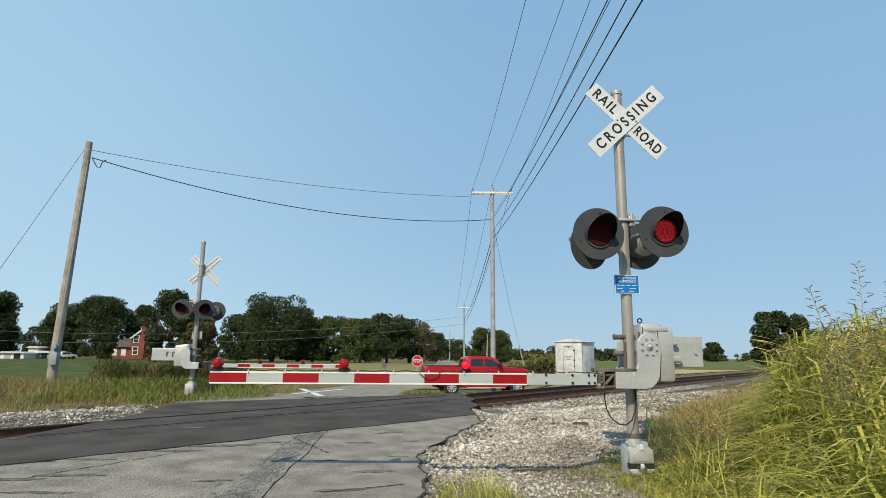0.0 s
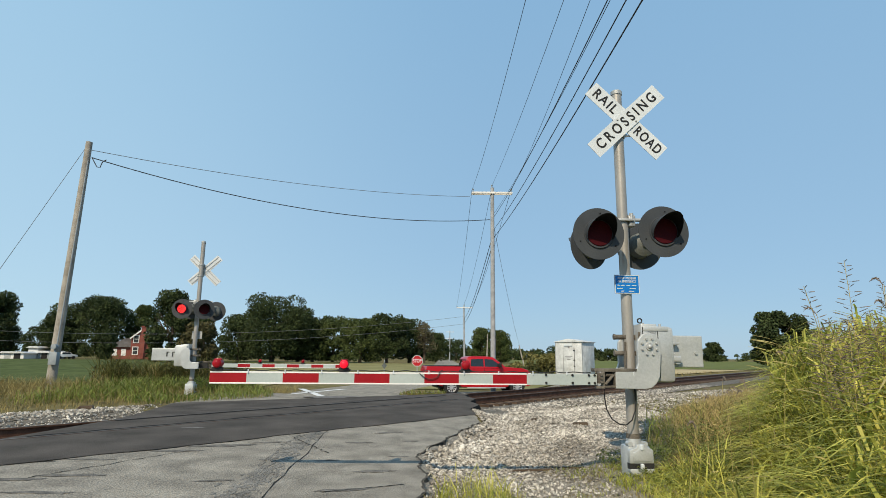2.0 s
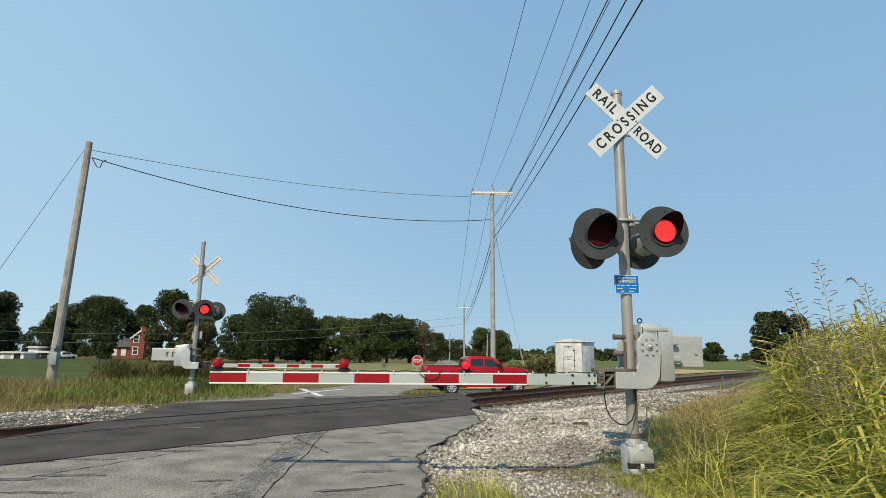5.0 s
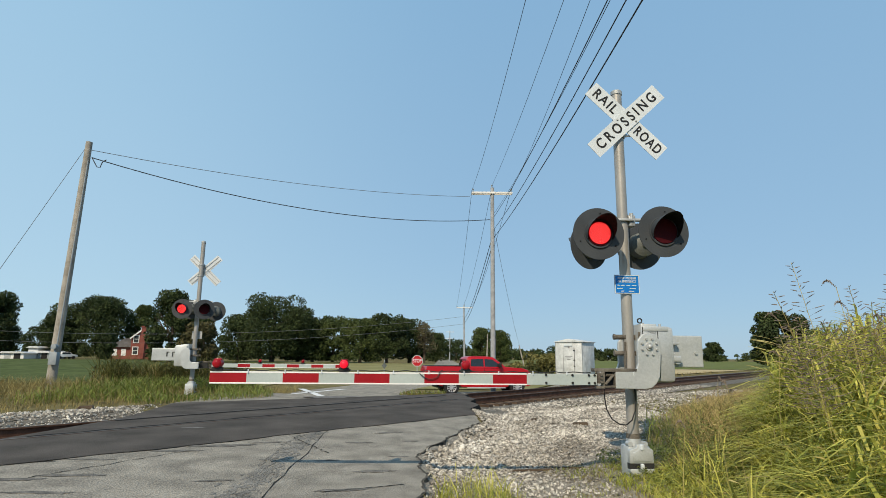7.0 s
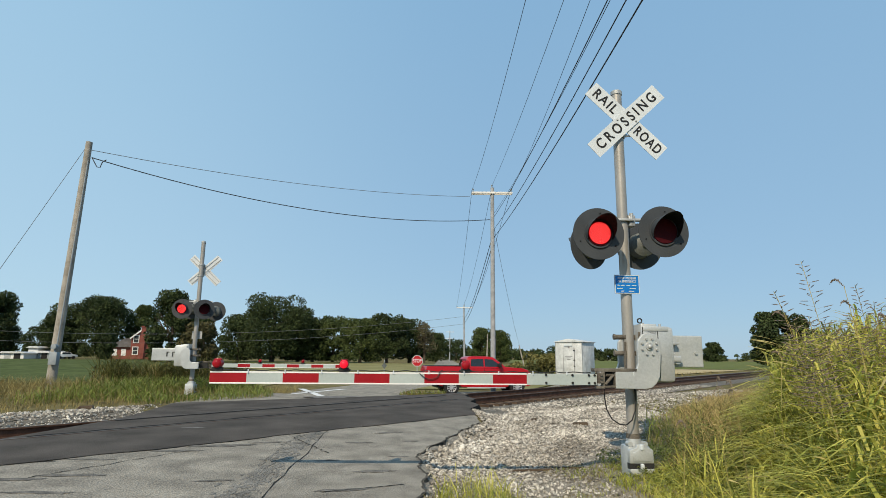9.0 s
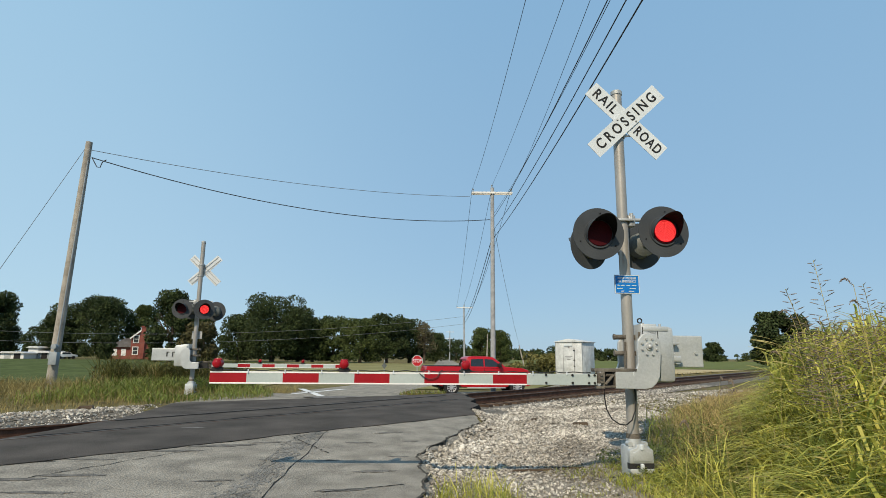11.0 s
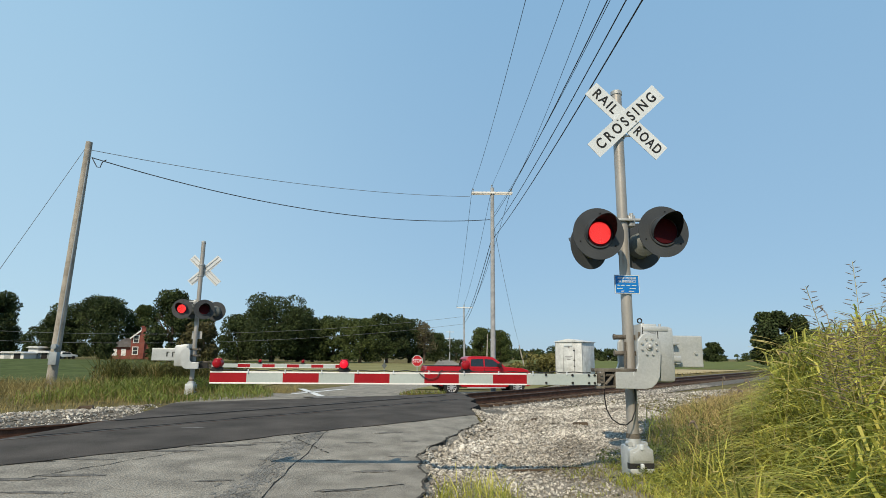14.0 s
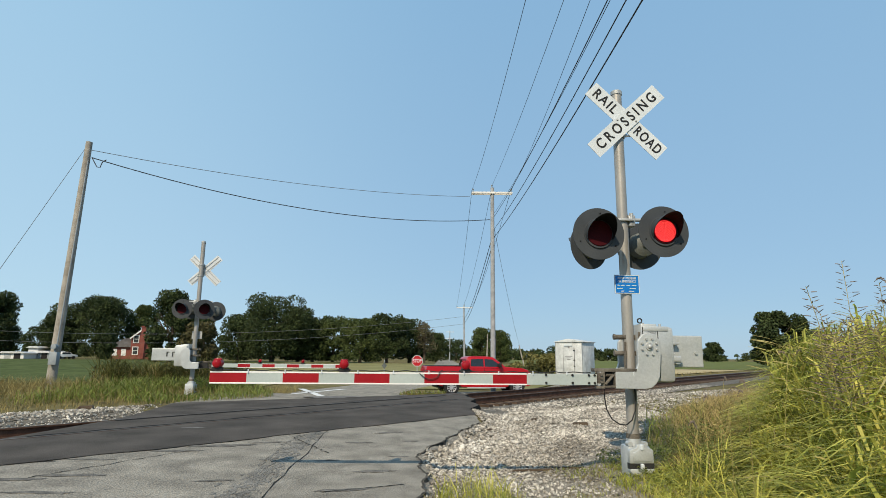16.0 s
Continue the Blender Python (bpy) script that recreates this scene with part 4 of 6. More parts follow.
def pickup(m):
    car = empty("pickup_truck", m, "red extended-cab pickup truck stopped on the side road", "pickup truck")
    arch = lambda cx, r: [(cx + r * math.cos(a), 0.43 + r * math.sin(a)) for a in np.linspace(0.05, math.pi - 0.05, 11)]
    low = [(-0.18, 0.60), (-0.22, 0.80), (-0.20, 1.44), (-0.16, 1.50), (2.28, 1.51), (3.95, 1.49), (4.35, 1.47), (5.10, 1.41), (5.42, 1.33), (5.60, 1.16), (5.66, 0.85), (5.64, 0.55), (5.45, 0.45)]
    low += arch(4.80, 0.50) + [(4.2, 0.42), (1.75, 0.42)] + arch(1.16, 0.50) + [(0.5, 0.52)]
    bm = bmesh.new()
    prism(bm, low, -0.98, 0.98)
    for v in bm.verts:
        if v.co.z > 1.0:
            v.co.y *= 1 - 0.10 * (v.co.z - 1.0)
        if v.co.x > 5.2:
            v.co.y *= 1 - 0.35 * (v.co.x - 5.2)
    bmesh.ops.bevel(bm, geom=[e for e in bm.edges if abs(e.verts[0].co.y - e.verts[1].co.y) < 0.3], offset=0.035, segments=3, affect="EDGES", profile=0.5)
    body = part("body", bm, M_CARRED, car, "glossy red bodywork", smooth=True)
    bm = bmesh.new()
    box(bm, (-0.10, -0.82, 1.47), (1.95, 0.82, 1.515))
    part("bed_liner", bm, M_TRIM, body, "dark open load bed")
    for side in (-1, 1):
        bm = bmesh.new()
        box(bm, (-0.14, side * 0.91 - 0.035, 1.505), (2.0, side * 0.91 + 0.035, 1.53), 0.008)
        part("bed_rail_cap", bm, M_TRIM, body, "black bed rail cap")
    cab = [(1.92, 1.40), (2.02, 1.92), (2.10, 2.00), (2.32, 2.035), (3.20, 2.035), (3.50, 1.985), (4.26, 1.40)]
    bm = bmesh.new()
    prism(bm, cab, -0.93, 0.93)
    for v in bm.verts:
        v.co.y *= 1 - 0.26 * max(0, v.co.z - 1.40)
    bmesh.ops.bevel(bm, geom=list(bm.edges), offset=0.03, segments=2, affect="EDGES", profile=0.5)
    part("cab", bm, M_CARRED, car, smooth=True)

    def pane(pts, name):
        for side in (-1, 1):
            bm = bmesh.new()
            prism(bm, pts, -0.004, 0.012)
            for v in bm.verts:
                v.co.y = side * (0.93 * (1 - 0.26 * max(0, v.co.z - 1.40)) + v.co.y)
            part(name, bm, M_CARGLASS, car, "dark tinted side glass")
    pane([(2.20, 1.47), (2.24, 1.88), (2.92, 1.90), (2.92, 1.47)], "side_window")
    pane([(2.99, 1.47), (2.99, 1.90), (3.42, 1.87), (4.02, 1.47)], "side_window")
    for name, x0, z0, x1, z1, dx in (("windshield", 4.18, 1.46, 3.58, 1.93, 0.02), ("rear_window", 1.94, 1.48, 2.02, 1.86, -0.02)):
        bm = bmesh.new()
        a, b = 0.80, 0.70
        q = [bm.verts.new(p) for p in ((x0 + dx, -a, z0), (x0 + dx, a, z0), (x1 + dx, b, z1), (x1 + dx, -b, z1))]
        f = bm.faces.new(q)
        ext = bmesh.ops.extrude_face_region(bm, geom=[f])
        bmesh.ops.translate(bm, verts=[g for g in ext["geom"] if isinstance(g, bmesh.types.BMVert)], vec=(-dx * 1.5, 0, -0.01))
        part(name, bm, M_CARGLASS, car, "dark glass")
    for side in (-1, 1):
        for x in (2.36, 2.955):
            bm = bmesh.new()
            box(bm, (x, side * 0.955 - 0.008, 0.55), (x + 0.012, side * 0.955 + 0.008, 1.40))
            part("door_gap", bm, M_TRIM, body)
        bm = bmesh.new()
        box(bm, (3.0, side * 0.975 - 0.02, 1.18), (3.2, side * 0.975 + 0.02, 1.22), 0.008)
        part("door_handle", bm, M_CARRED, body, smooth=True)
        bm = bmesh.new()
        box(bm, (3.72, side * 1.08 - 0.11, 1.46), (3.86, side * 1.08 + 0.11, 1.68), 0.03)
        box(bm, (3.76, side * 0.95 - 0.06, 1.46), (3.82, side * 0.95 + 0.06, 1.50))
        part("wing_mirror", bm, M_TRIM, car, "black wing mirror", smooth=True)
        bm = bmesh.new()
        box(bm, (2.0, side * 0.99 - 0.06, 0.36), (4.1, side * 0.99 + 0.06, 0.42), 0.015)
        part("running_board", bm, M_ALLOY, car, "bright running board", smooth=True)
        bm = bmesh.new()
        box(bm, (5.38, side * 0.74 - 0.13, 0.98), (5.62, side * 0.74 + 0.10, 1.17), 0.03)
        part("headlight", bm, M_LAMPW, car, "clear headlight", smooth=True)
        bm = bmesh.new()
        box(bm, (-0.232, side * 0.86 - 0.07, 0.95), (-0.14, side * 0.86 + 0.085, 1.36), 0.02)
        part("tail_light", bm, M_RED, car, "red tail light", smooth=True)
    bm = bmesh.new()
    box(bm, (-0.38, -0.95, 0.55), (-0.16, 0.95, 0.75), 0.03)
    part("rear_bumper", bm, M_ALLOY, car, "bright rear bumper", smooth=True)
    bm = bmesh.new()
    box(bm, (5.50, -0.74, 0.50), (5.74, 0.74, 0.72), 0.04)
    part("front_bumper", bm, M_ALLOY, car, "bright front bumper", smooth=True)
    bm = bmesh.new()
    box(bm, (5.56, -0.50, 0.80), (5.69, 0.50, 1.10), 0.02)
    part("grille", bm, M_TRIM, car)
    bm = bmesh.new()
    box(bm, (0.4, -0.7, 0.38), (5.3, 0.7, 0.62))
    part("chassis", bm, M_TRIM, car, "dark underside")
    for x in (1.16, 4.80):
        wheel(car, x, -0.84, 1)
        wheel(car, x, 0.84, -1)
    return car


def stop_sign():
    x, y = -1.72, 40.5
    z0 = float(ground_z(x, y))
    thing = empty("stop_sign", pose(x, y, z0), "red octagonal stop sign on a steel post", "stop sign")
    bm = bmesh.new()
    box(bm, (-0.03, 0.0, -0.1), (0.03, 0.03, 2.05), 0.004)
    part("post", bm, M_GALV, thing)
    oct_ = lambda r: [(r * math.cos(radians(22.5 + 45 * k)), 1.72 + r * math.sin(radians(22.5 + 45 * k))) for k in range(8)]
    bm = bmesh.new()
    prism(bm, oct_(0.40), -0.015, -0.006)
    p = part("plate", bm, M_WHITE, thing, "white-edged octagonal plate")
    bm = bmesh.new()
    prism(bm, oct_(0.365), -0.020, -0.0155)
    part("face", bm, M_STOP, p, "red sign face")
    words("lettering", "STOP", 0.34, M_WHITE, p, Matrix.Translation((0, -0.022, 1.72)), 0.74)


def road_sign():
    x, y = -4.45, 45.0
    thing = empty("road_sign", pose(x, y, float(ground_z(x, y)), 0, 0, 20), "small grey back of a road sign on a post", "road sign")
    bm = bmesh.new()
    box(bm, (-0.03, 0, -0.1), (0.03, 0.03, 1.75), 0.004)
    part("post", bm, M_GALV, thing)
    bm = bmesh.new()
    prism(bm, [(-0.21, 1.30), (0.0, 1.05), (0.21, 1.30), (0.0, 1.55)], -0.012, -0.004)
    part("plate", bm, M_HOUSING, thing, "bare metal diamond plate")


def signal_bungalow():
    thing = empty("signal_bungalow", Matrix.Translation((7.81, 40.0, 0.0)) @ pose(0, 0, 0, 0, 0, -38.5), "weathered white steel equipment shed beside the track", "equipment shed")
    bm = bmesh.new()
    box(bm, (0, 0, -0.7), (2.0, 2.0, 0.02), 0.02)
    part("foundation", bm, M_CONCRETE, thing)
    bm = bmesh.new()
    box(bm, (0.02, 0.02, 0.02), (1.98, 1.98, 2.42), 0.02)
    walls = part("wall", bm, M_SHED, thing, smooth=True)
    bm = bmesh.new()
    prism(bm, [(-0.06, 2.42), (2.06, 2.42), (2.06, 2.47), (1.0, 2.66), (-0.06, 2.47)], -0.06, 2.06, 0.01)
    part("roof", bm, M_SHED, thing, "low gabled steel roof", smooth=True)
    bm = bmesh.new()
    box(bm, (0.62, -0.02, 0.30), (1.40, 0.02, 2.02), 0.01)
    door = part("door", bm, M_SHED, thing, "white steel door", smooth=True)
    for x0, x1, z0, z1 in ((0.585, 0.612, 0.27, 2.05), (1.408, 1.435, 0.27, 2.05), (0.585, 1.435, 2.03, 2.055)):
        bm = bmesh.new()
        box(bm, (x0, -0.004, z0), (x1, 0.021, z1))
        part("door_seam", bm, M_SHEDSTAIN, thing)
    for x0, x1, z0, z1 in ((0.74, 1.28, 1.46, 1.50), (0.84, 1.18, 1.36, 1.40), (0.90, 1.14, 1.24, 1.31)):
        bm = bmesh.new()
        box(bm, (x0, -0.026, z0), (x1, -0.021, z1))
        part("writing_bar", bm, M_SHEDSTAIN, door)
    for z in (0.8, 1.2, 1.85):
        bm = bmesh.new()
        box(bm, (1.36, -0.05, z), (1.48, -0.015, z + 0.06), 0.008)
        part("hinge", bm, M_CABLE, door)
    bm = bmesh.new()
    box(bm, (0.7, -0.05, 2.18), (1.3, 0.03, 2.32), 0.01)
    part("vent", bm, M_WHITE, thing, "white louvred vent")
    bm = bmesh.new()
    box(bm, (0.94, -0.012, 2.08), (1.08, 0.02, 2.14))
    part("label_plate", bm, M_SHEDSTAIN, thing)
    for x in (0.0, 1.96):
        bm = bmesh.new()
        box(bm, (x, -0.008, 0.0), (x + 0.04, 0.03, 2.42), 0.004)
        part("corner_trim", bm, M_GALV, thing)


M_BRICK = mat("red_brick", (0.17, 0.05, 0.04), (0.25, 0.085, 0.065), 1.2, 0.9, bump=0.3, fine=8)
M_ROOF = mat("grey_shingle", (0.09, 0.085, 0.085), (0.16, 0.15, 0.15), 1.5, 0.9, bump=0.4, fine=10)
M_SIDING = mat("white_siding", (0.62, 0.62, 0.60), (0.78, 0.78, 0.76), 0.8, 0.7)
M_PANE = mat("window_glass", (0.03, 0.035, 0.04), (0.06, 0.07, 0.075), 2, 0.1)


def house():
    thing = empty("house", pose(-66.0, 121, 0.2, 0, 0, 14), "two-storey red brick house with a tall chimney", "house")
    bm = bmesh.new()
    prism(bm, [(0.9, 0), (5.0, 0), (5.0, 4.4), (2.95, 6.2), (0.9, 4.4)], 0, 8)
    wall = part("wall", bm, M_BRICK, thing)
    bm = bmesh.new()
    for sx in (-1, 1):
        a = math.atan2(1.8, 2.05)
        m = Matrix.Translation((2.95, 0, 6.25)) @ pose(0, 0, 0, 0, math.degrees(a) if sx > 0 else -math.degrees(a), 0)
        box(bm, (0 if sx > 0 else -3.0, -0.35, -0.05), (3.0 if sx > 0 else 0, 8.3, 0.1), 0.0, m)
    part("roof", bm, M_ROOF, thing, "grey shingled gable roof")
    bm = bmesh.new()
    for sx in (-1, 1):
        a = math.atan2(1.8, 2.05)
        m = Matrix.Translation((2.95, 0, 6.22)) @ pose(0, 0, 0, 0, math.degrees(a) if sx > 0 else -math.degrees(a), 0)
        box(bm, (0 if sx > 0 else -3.0, -0.42, -0.16), (3.0 if sx > 0 else 0, -0.34, 0.12), 0.0, m)
    part("verge_board", bm, M_SIDING, thing, "white verge board")
    bm = bmesh.new()
    box(bm, (2.75, -0.5, 0), (3.6, 0.3, 6.9), 0.03)
    box(bm, (2.67, -0.58, 6.6), (3.68, 0.38, 6.8), 0.02)
    part("chimney", bm, M_BRICK, thing, "tall brick chimney")
    for z in (0.9, 3.3):
        bm = bmesh.new()
        box(bm, (1.25, -0.08, z), (2.4, 0.02, z + 1.7), 0.02)
        fr = part("window", bm, M_SIDING, thing, "white-framed sash window")
        for dz in (0.15, 0.9):
            bm = bmesh.new()
            box(bm, (1.4, -0.1, z + dz), (2.25, -0.06, z + dz + 0.65))
            part("pane", bm, M_PANE, fr)
    bm = bmesh.new()
    box(bm, (-3.6, 1.5, 0), (0.9, 6.5, 2.5))
    part("porch_wall", bm, M_BRICK, thing)
    bm = bmesh.new()
    prism(bm, [(-4.0, 2.45), (0.9, 2.45), (0.9, 4.3), (-0.6, 4.3)], 1.0, 7.0)
    part("porch_roof", bm, M_ROOF, thing)
    for x in (-2.9, -1.2):
        bm = bmesh.new()
        box(bm, (x, 1.44, 0.7), (x + 0.9, 1.52, 2.1))
        part("window", bm, M_SIDING, thing, "white-framed window")


def barns():
    for x, y, w, d, h, rf, lab in ((-86.6, 114, 4.2, 5, 1.05, 0.35, "low white farm shed with open dark bays"), (-84.4, 119, 3.8, 6, 1.15, 0.45, "low blue-grey farm shed behind the field"), (-88.4, 124, 1.9, 5, 2.2, 0.4, "small pale farm shed")):
        thing = empty("farm_shed", pose(x, y, 0.15, 0, 0, 8), lab, "farm shed", "farm sheds")
        bm = bmesh.new()
        prism(bm, [(0, 0), (w, 0), (w, h), (0, h)], 0, d)
        part("wall", bm, M_BOX if "blue" in lab else M_SIDING, thing)
        bm = bmesh.new()
        prism(bm, [(-0.4, h), (w + 0.4, h), (w - 0.3, h + rf), (0.3, h + rf)], -0.4, d + 0.4)
        part("roof", bm, M_SHED, thing)
        for k in range(2):
            bm = bmesh.new()
            box(bm, (w * (0.16 + 0.42 * k), -0.05, 0.0), (w * (0.44 + 0.42 * k), 0.03, 1.1))
            part("door", bm, M_TRIM if k else M_GALV, thing, "dark doorway")
    car = empty("parked_car", pose(-80.2, 120, 0.12, 0, 0, 58), "small white car parked by the field", "car")
    bm = bmesh.new()
    prism(bm, [(0, 0.35), (0, 0.85), (0.9, 0.95), (1.3, 1.42), (2.7, 1.45), (3.3, 0.98), (4.3, 0.85), (4.4, 0.4)], -0.85, 0.85, 0.06)
    part("body", bm, M_SIDING, car, smooth=True)
    bm = bmesh.new()
    prism(bm, [(1.15, 0.98), (1.42, 1.36), (2.6, 1.38), (3.05, 1.0)], -0.87, 0.87)
    part("window", bm, M_CARGLASS, car)
    for x in (0.85, 3.5):
        for y in (-0.8, 0.8):
            bm = bmesh.new()
            tube(bm, (x, y - 0.1, 0.32), (x, y + 0.1, 0.32), 0.32, n=16)
            part("wheel", bm, M_TYRE, car)


poles_and_wires()
TRUCK_AT = Vector((2.06, 32.3, 0)) - Matrix.Rotation(radians(11), 3, "Z") @ Vector((2.9, 0, 0))
pickup(Matrix.Translation((TRUCK_AT.x, TRUCK_AT.y, float(road_z(1.9, 32.3)) + 0.012)) @ pose(0, 0, 0, 0, 0, 11))
stop_sign()
road_sign()
signal_bungalow()
house()
barns()


# ---- fields ----
def field(name, x0, x1, y0, y1, material, label, lift=0.06):
    rows = [(x0, y, x1, y) for y in np.linspace(y0, y1, 40)]
    sheet(name, rows, 30, ground_z, lift, material, label, "field")


field("crop_field", -160, -13, 30, 112, M_CROP, "low dark green crop field")
sheet("lawn", [(-25, y, road_mid(y) - 2.95 + 0.7 * float(sm(50, 65, y)), y) for y in np.linspace(44, 98, 40)], 20, ground_z, 0.07, M_LAWN, "mown yellow-green lawn before the trees", "field")
field("lawn_edge", -26, -11.5, 35, 44.5, M_LAWN, "mown yellow-green grass beside the side road", 0.06)
sheet("lawn_edge", [(road_mid(y) + 2.75, y, 11, y) for y in np.linspace(36.5, 60, 30)], 14, ground_z, 0.06, M_LAWN, "mown yellow-green grass behind the pickup", "field")


def beyond(y, s0):
    """The x at which a line beside the track lies, s0 across it."""
    return (OVER.y * y - s0) / -OVER.x


sheet("stubble_field", [(13, y, beyond(y, 14.4), y) for y in np.linspace(43, 68, 20)], 20, ground_z, 0.06, M_STUBBLE, "tan stubble strip beyond the track", "field")
sheet("far_crop_field", [(14, y, beyond(y, 14.4), y) for y in np.linspace(68.5, 290, 60)], 30, ground_z, 0.08, M_BEAN, "green crop field before the far trees", "field")

# ---- road markings, cracks and patches ----
rng = random.Random(11)
for dx, dy in ((1, 1), (1, -1)):
    c = Vector((-7.25, 32.5))
    pts = [(c.x + dx * 1.3 * f, c.y + dy * 3.2 * f) for f in np.linspace(-1, 1, 9)]
    rows = [(x - 0.2, y, x + 0.2, y) for x, y in pts]
    sheet("road_marking", rows, 2, road_z, 0.016, M_PAINT, "worn white crossed marking painted on the road", "road marking")
sheet("road_marking", finer([(-9.3, 25.6, -9.3, 26.1), (-4.0, 26.4, -4.0, 26.9)], 0.5), 1, road_z, 0.016, M_PAINT, "worn white stop line on the road", "road marking")


def wander(a, b, n, amp):
    return [(a[0] + (b[0] - a[0]) * k / n + rng.uniform(-amp, amp), a[1] + (b[1] - a[1]) * k / n + rng.uniform(-amp, amp)) for k in range(n + 1)]


for a, b, w in (((-1.75, 5.6), (-2.0, 11.0), 0.011), ((-0.4, 6.6), (-1.2, 6.2), 0.02), ((-5.8, 6.9), (-4.6, 7.2), 0.02), ((-1.6, 8.4), (-2.4, 9.6), 0.015), ((-4.4, 6.4), (-3.4, 8.2), 0.014)):
    ribbon("crack", wander(a, b, 16, 0.025), w, M_TARSHADE, road_z, 0.006, "dark tarred crack in the old asphalt", "crack")


def blot(x, y, rx, ry, turn, material, label, lift):
    n = 22
    verts = [(x, y, float(road_z(x, y)) + lift)]
    for k in range(n):
        a = k * math.tau / n
        r = rng.uniform(0.6, 1.15)
        px, py = rx * r * math.cos(a), ry * r * math.sin(a)
        c, s = math.cos(turn), math.sin(turn)
        qx, qy = x + px * c - py * s, y + px * s + py * c
        verts.append((qx, qy, float(road_z(qx, qy)) + lift))
    tagged(link("road_patch", verts, [(0, 1 + k, 1 + (k + 1) % n) for k in range(n)], material), label, "road patch", kind="structure")


M_WORN = mat("worn_patch", (0.09, 0.085, 0.078), (0.25, 0.236, 0.212), 9, 0.95, bump=0.8, fine=100, spec=0.08)
for x, y, rx, ry, tn in ((-3.6, 8.1, 0.35, 0.07, 0.3), (-4.3, 7.4, 0.3, 0.05, 0.2), (-4.0, 6.6, 0.4, 0.06, 0.2), (-2.6, 9.0, 0.3, 0.05, 0.4), (-2.5, 6.6, 0.25, 0.04, 0.3), (-0.8, 7.3, 0.25, 0.08, 0.2), (-1.3, 9.3, 0.22, 0.06, 0.3), (-0.9, 10.4, 0.3, 0.07, 0.5), (-4.9, 7.6, 0.45, 0.09, 0.25), (-4.6, 6.3, 0.5, 0.07, 0.2), (-5.3, 7.0, 0.4, 0.06, 0.3), (-3.2, 8.6, 0.5, 0.10, 0.35), (-3.9, 5.9, 0.35, 0.06, 0.1), (-1.5, 7.9, 0.18, 0.05, 0.3), (-0.6, 8.3, 0.14, 0.05, 0.1), (-1.0, 6.3, 0.3, 0.07, 0.2), (-0.7, 5.9, 0.4, 0.05, 0.15), (-0.5, 9.6, 0.16, 0.05, 0.4)):
    blot(x, y, rx, ry, tn, M_WORN, "darker worn patch where the surface has come away", 0.005)
M_SCUFF = mat("pale_scuff", (0.09, 0.085, 0.08), (0.24, 0.23, 0.22), 7, 0.9, spec=0.08)
blot(-4.3, 10.3, 0.25, 0.08, 0.1, M_SCUFF, "pale scuff on the dark asphalt", 0.016)
blot(-3.4, 18.2, 0.9, 0.5, 0.3, M_SCUFF, "pale scuffed patch beyond the rails", 0.018)

M_SCRAP = mat("old_timber_scrap", (0.05, 0.035, 0.025), (0.13, 0.095, 0.065), 8, 0.9, bump=0.6)
for x, y, ln, wd, ht, tn in ((2.85, 12.2, 0.34, 0.10, 0.07, -12), (2.1, 13.3, 0.22, 0.06, 0.05, 30), (1.2, 7.95, 0.62, 0.03, 0.03, 8), (1.75, 8.15, 0.40, 0.025, 0.025, -6), (-8.2, 13.6, 0.35, 0.12, 0.08, 15), (0.95, 11.8, 0.2, 0.05, 0.04, 55)):
    bm = bmesh.new()
    prism(bm, [(-ln / 2, 0.0), (ln / 2, 0.0), (ln / 2 * 0.9, ht), (-ln / 2 * 0.7, ht * 0.8)], -wd / 2, wd / 2, min(wd, ht) * 0.15)
    ob = part("timber_scrap", bm, M_SCRAP, None)
    ob.matrix_basis = pose(x, y, float(ground_z(x, y)) + 0.03, 0, 0, tn)
    tagged(ob, "dark splintered timber scrap lying on the gravel", "scrap", "timber scraps")

ribbon("road_edge", [(float(road_edge(y)) - 0.008 + rng.uniform(-0.02, 0.02) + 0.05 * math.sin(y * 2.1) + 0.03 * math.sin(y * 7.3), y) for y in np.arange(5.0, 12.0, 0.07)], 0.026, M_LIP, road_z, 0.007, "dark crumbling edge of the old asphalt", "road edge")

# flangeways beside the rails where they run through the asphalt: flat strips, depth put into the colour
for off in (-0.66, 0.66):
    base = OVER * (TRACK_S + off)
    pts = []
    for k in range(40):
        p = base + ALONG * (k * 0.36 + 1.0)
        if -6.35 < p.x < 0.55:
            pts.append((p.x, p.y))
    ribbon("flangeway", pts, 0.13, M_TARSHADE, road_z, 0.018, "flat near-black strip drawn as the groove beside the rail", "groove")


# ---- rubber-darkened wheel track ----
def wheel_track():
    g = np.random.default_rng(77)
    verts, faces = [], []
    for k in range(700):
        y = g.uniform(4.0, 10.2)
        x = -2.05 - 0.03 * (y - 6) + g.normal(0, 0.10)
        a, b, lift = g.uniform(0.008, 0.034), g.uniform(0.03, 0.11), g.uniform(0.003, 0.0055)
        n0 = len(verts)
        for j in range(7):
            w = j * math.tau / 7
            r = g.uniform(0.6, 1.2)
            u, v = x + a * r * math.cos(w), y + b * r * math.sin(w)
            verts.append((u, v, float(road_z(u, v)) + lift))
        faces.append(tuple(range(n0, n0 + 7)))
    tagged(link("tyre_stain", verts, faces, M_RUBBER), "dark tyre-worn streak along the old asphalt", "stain", kind="stuff")


M_RUBBER = mat("rubbered_asphalt", (0.115, 0.11, 0.10), (0.31, 0.292, 0.262), 2.4, 0.92, bump=1.0, fine=52, spread=(0.36, 0.66), spec=0.08, mixed=0.58)
wheel_track()

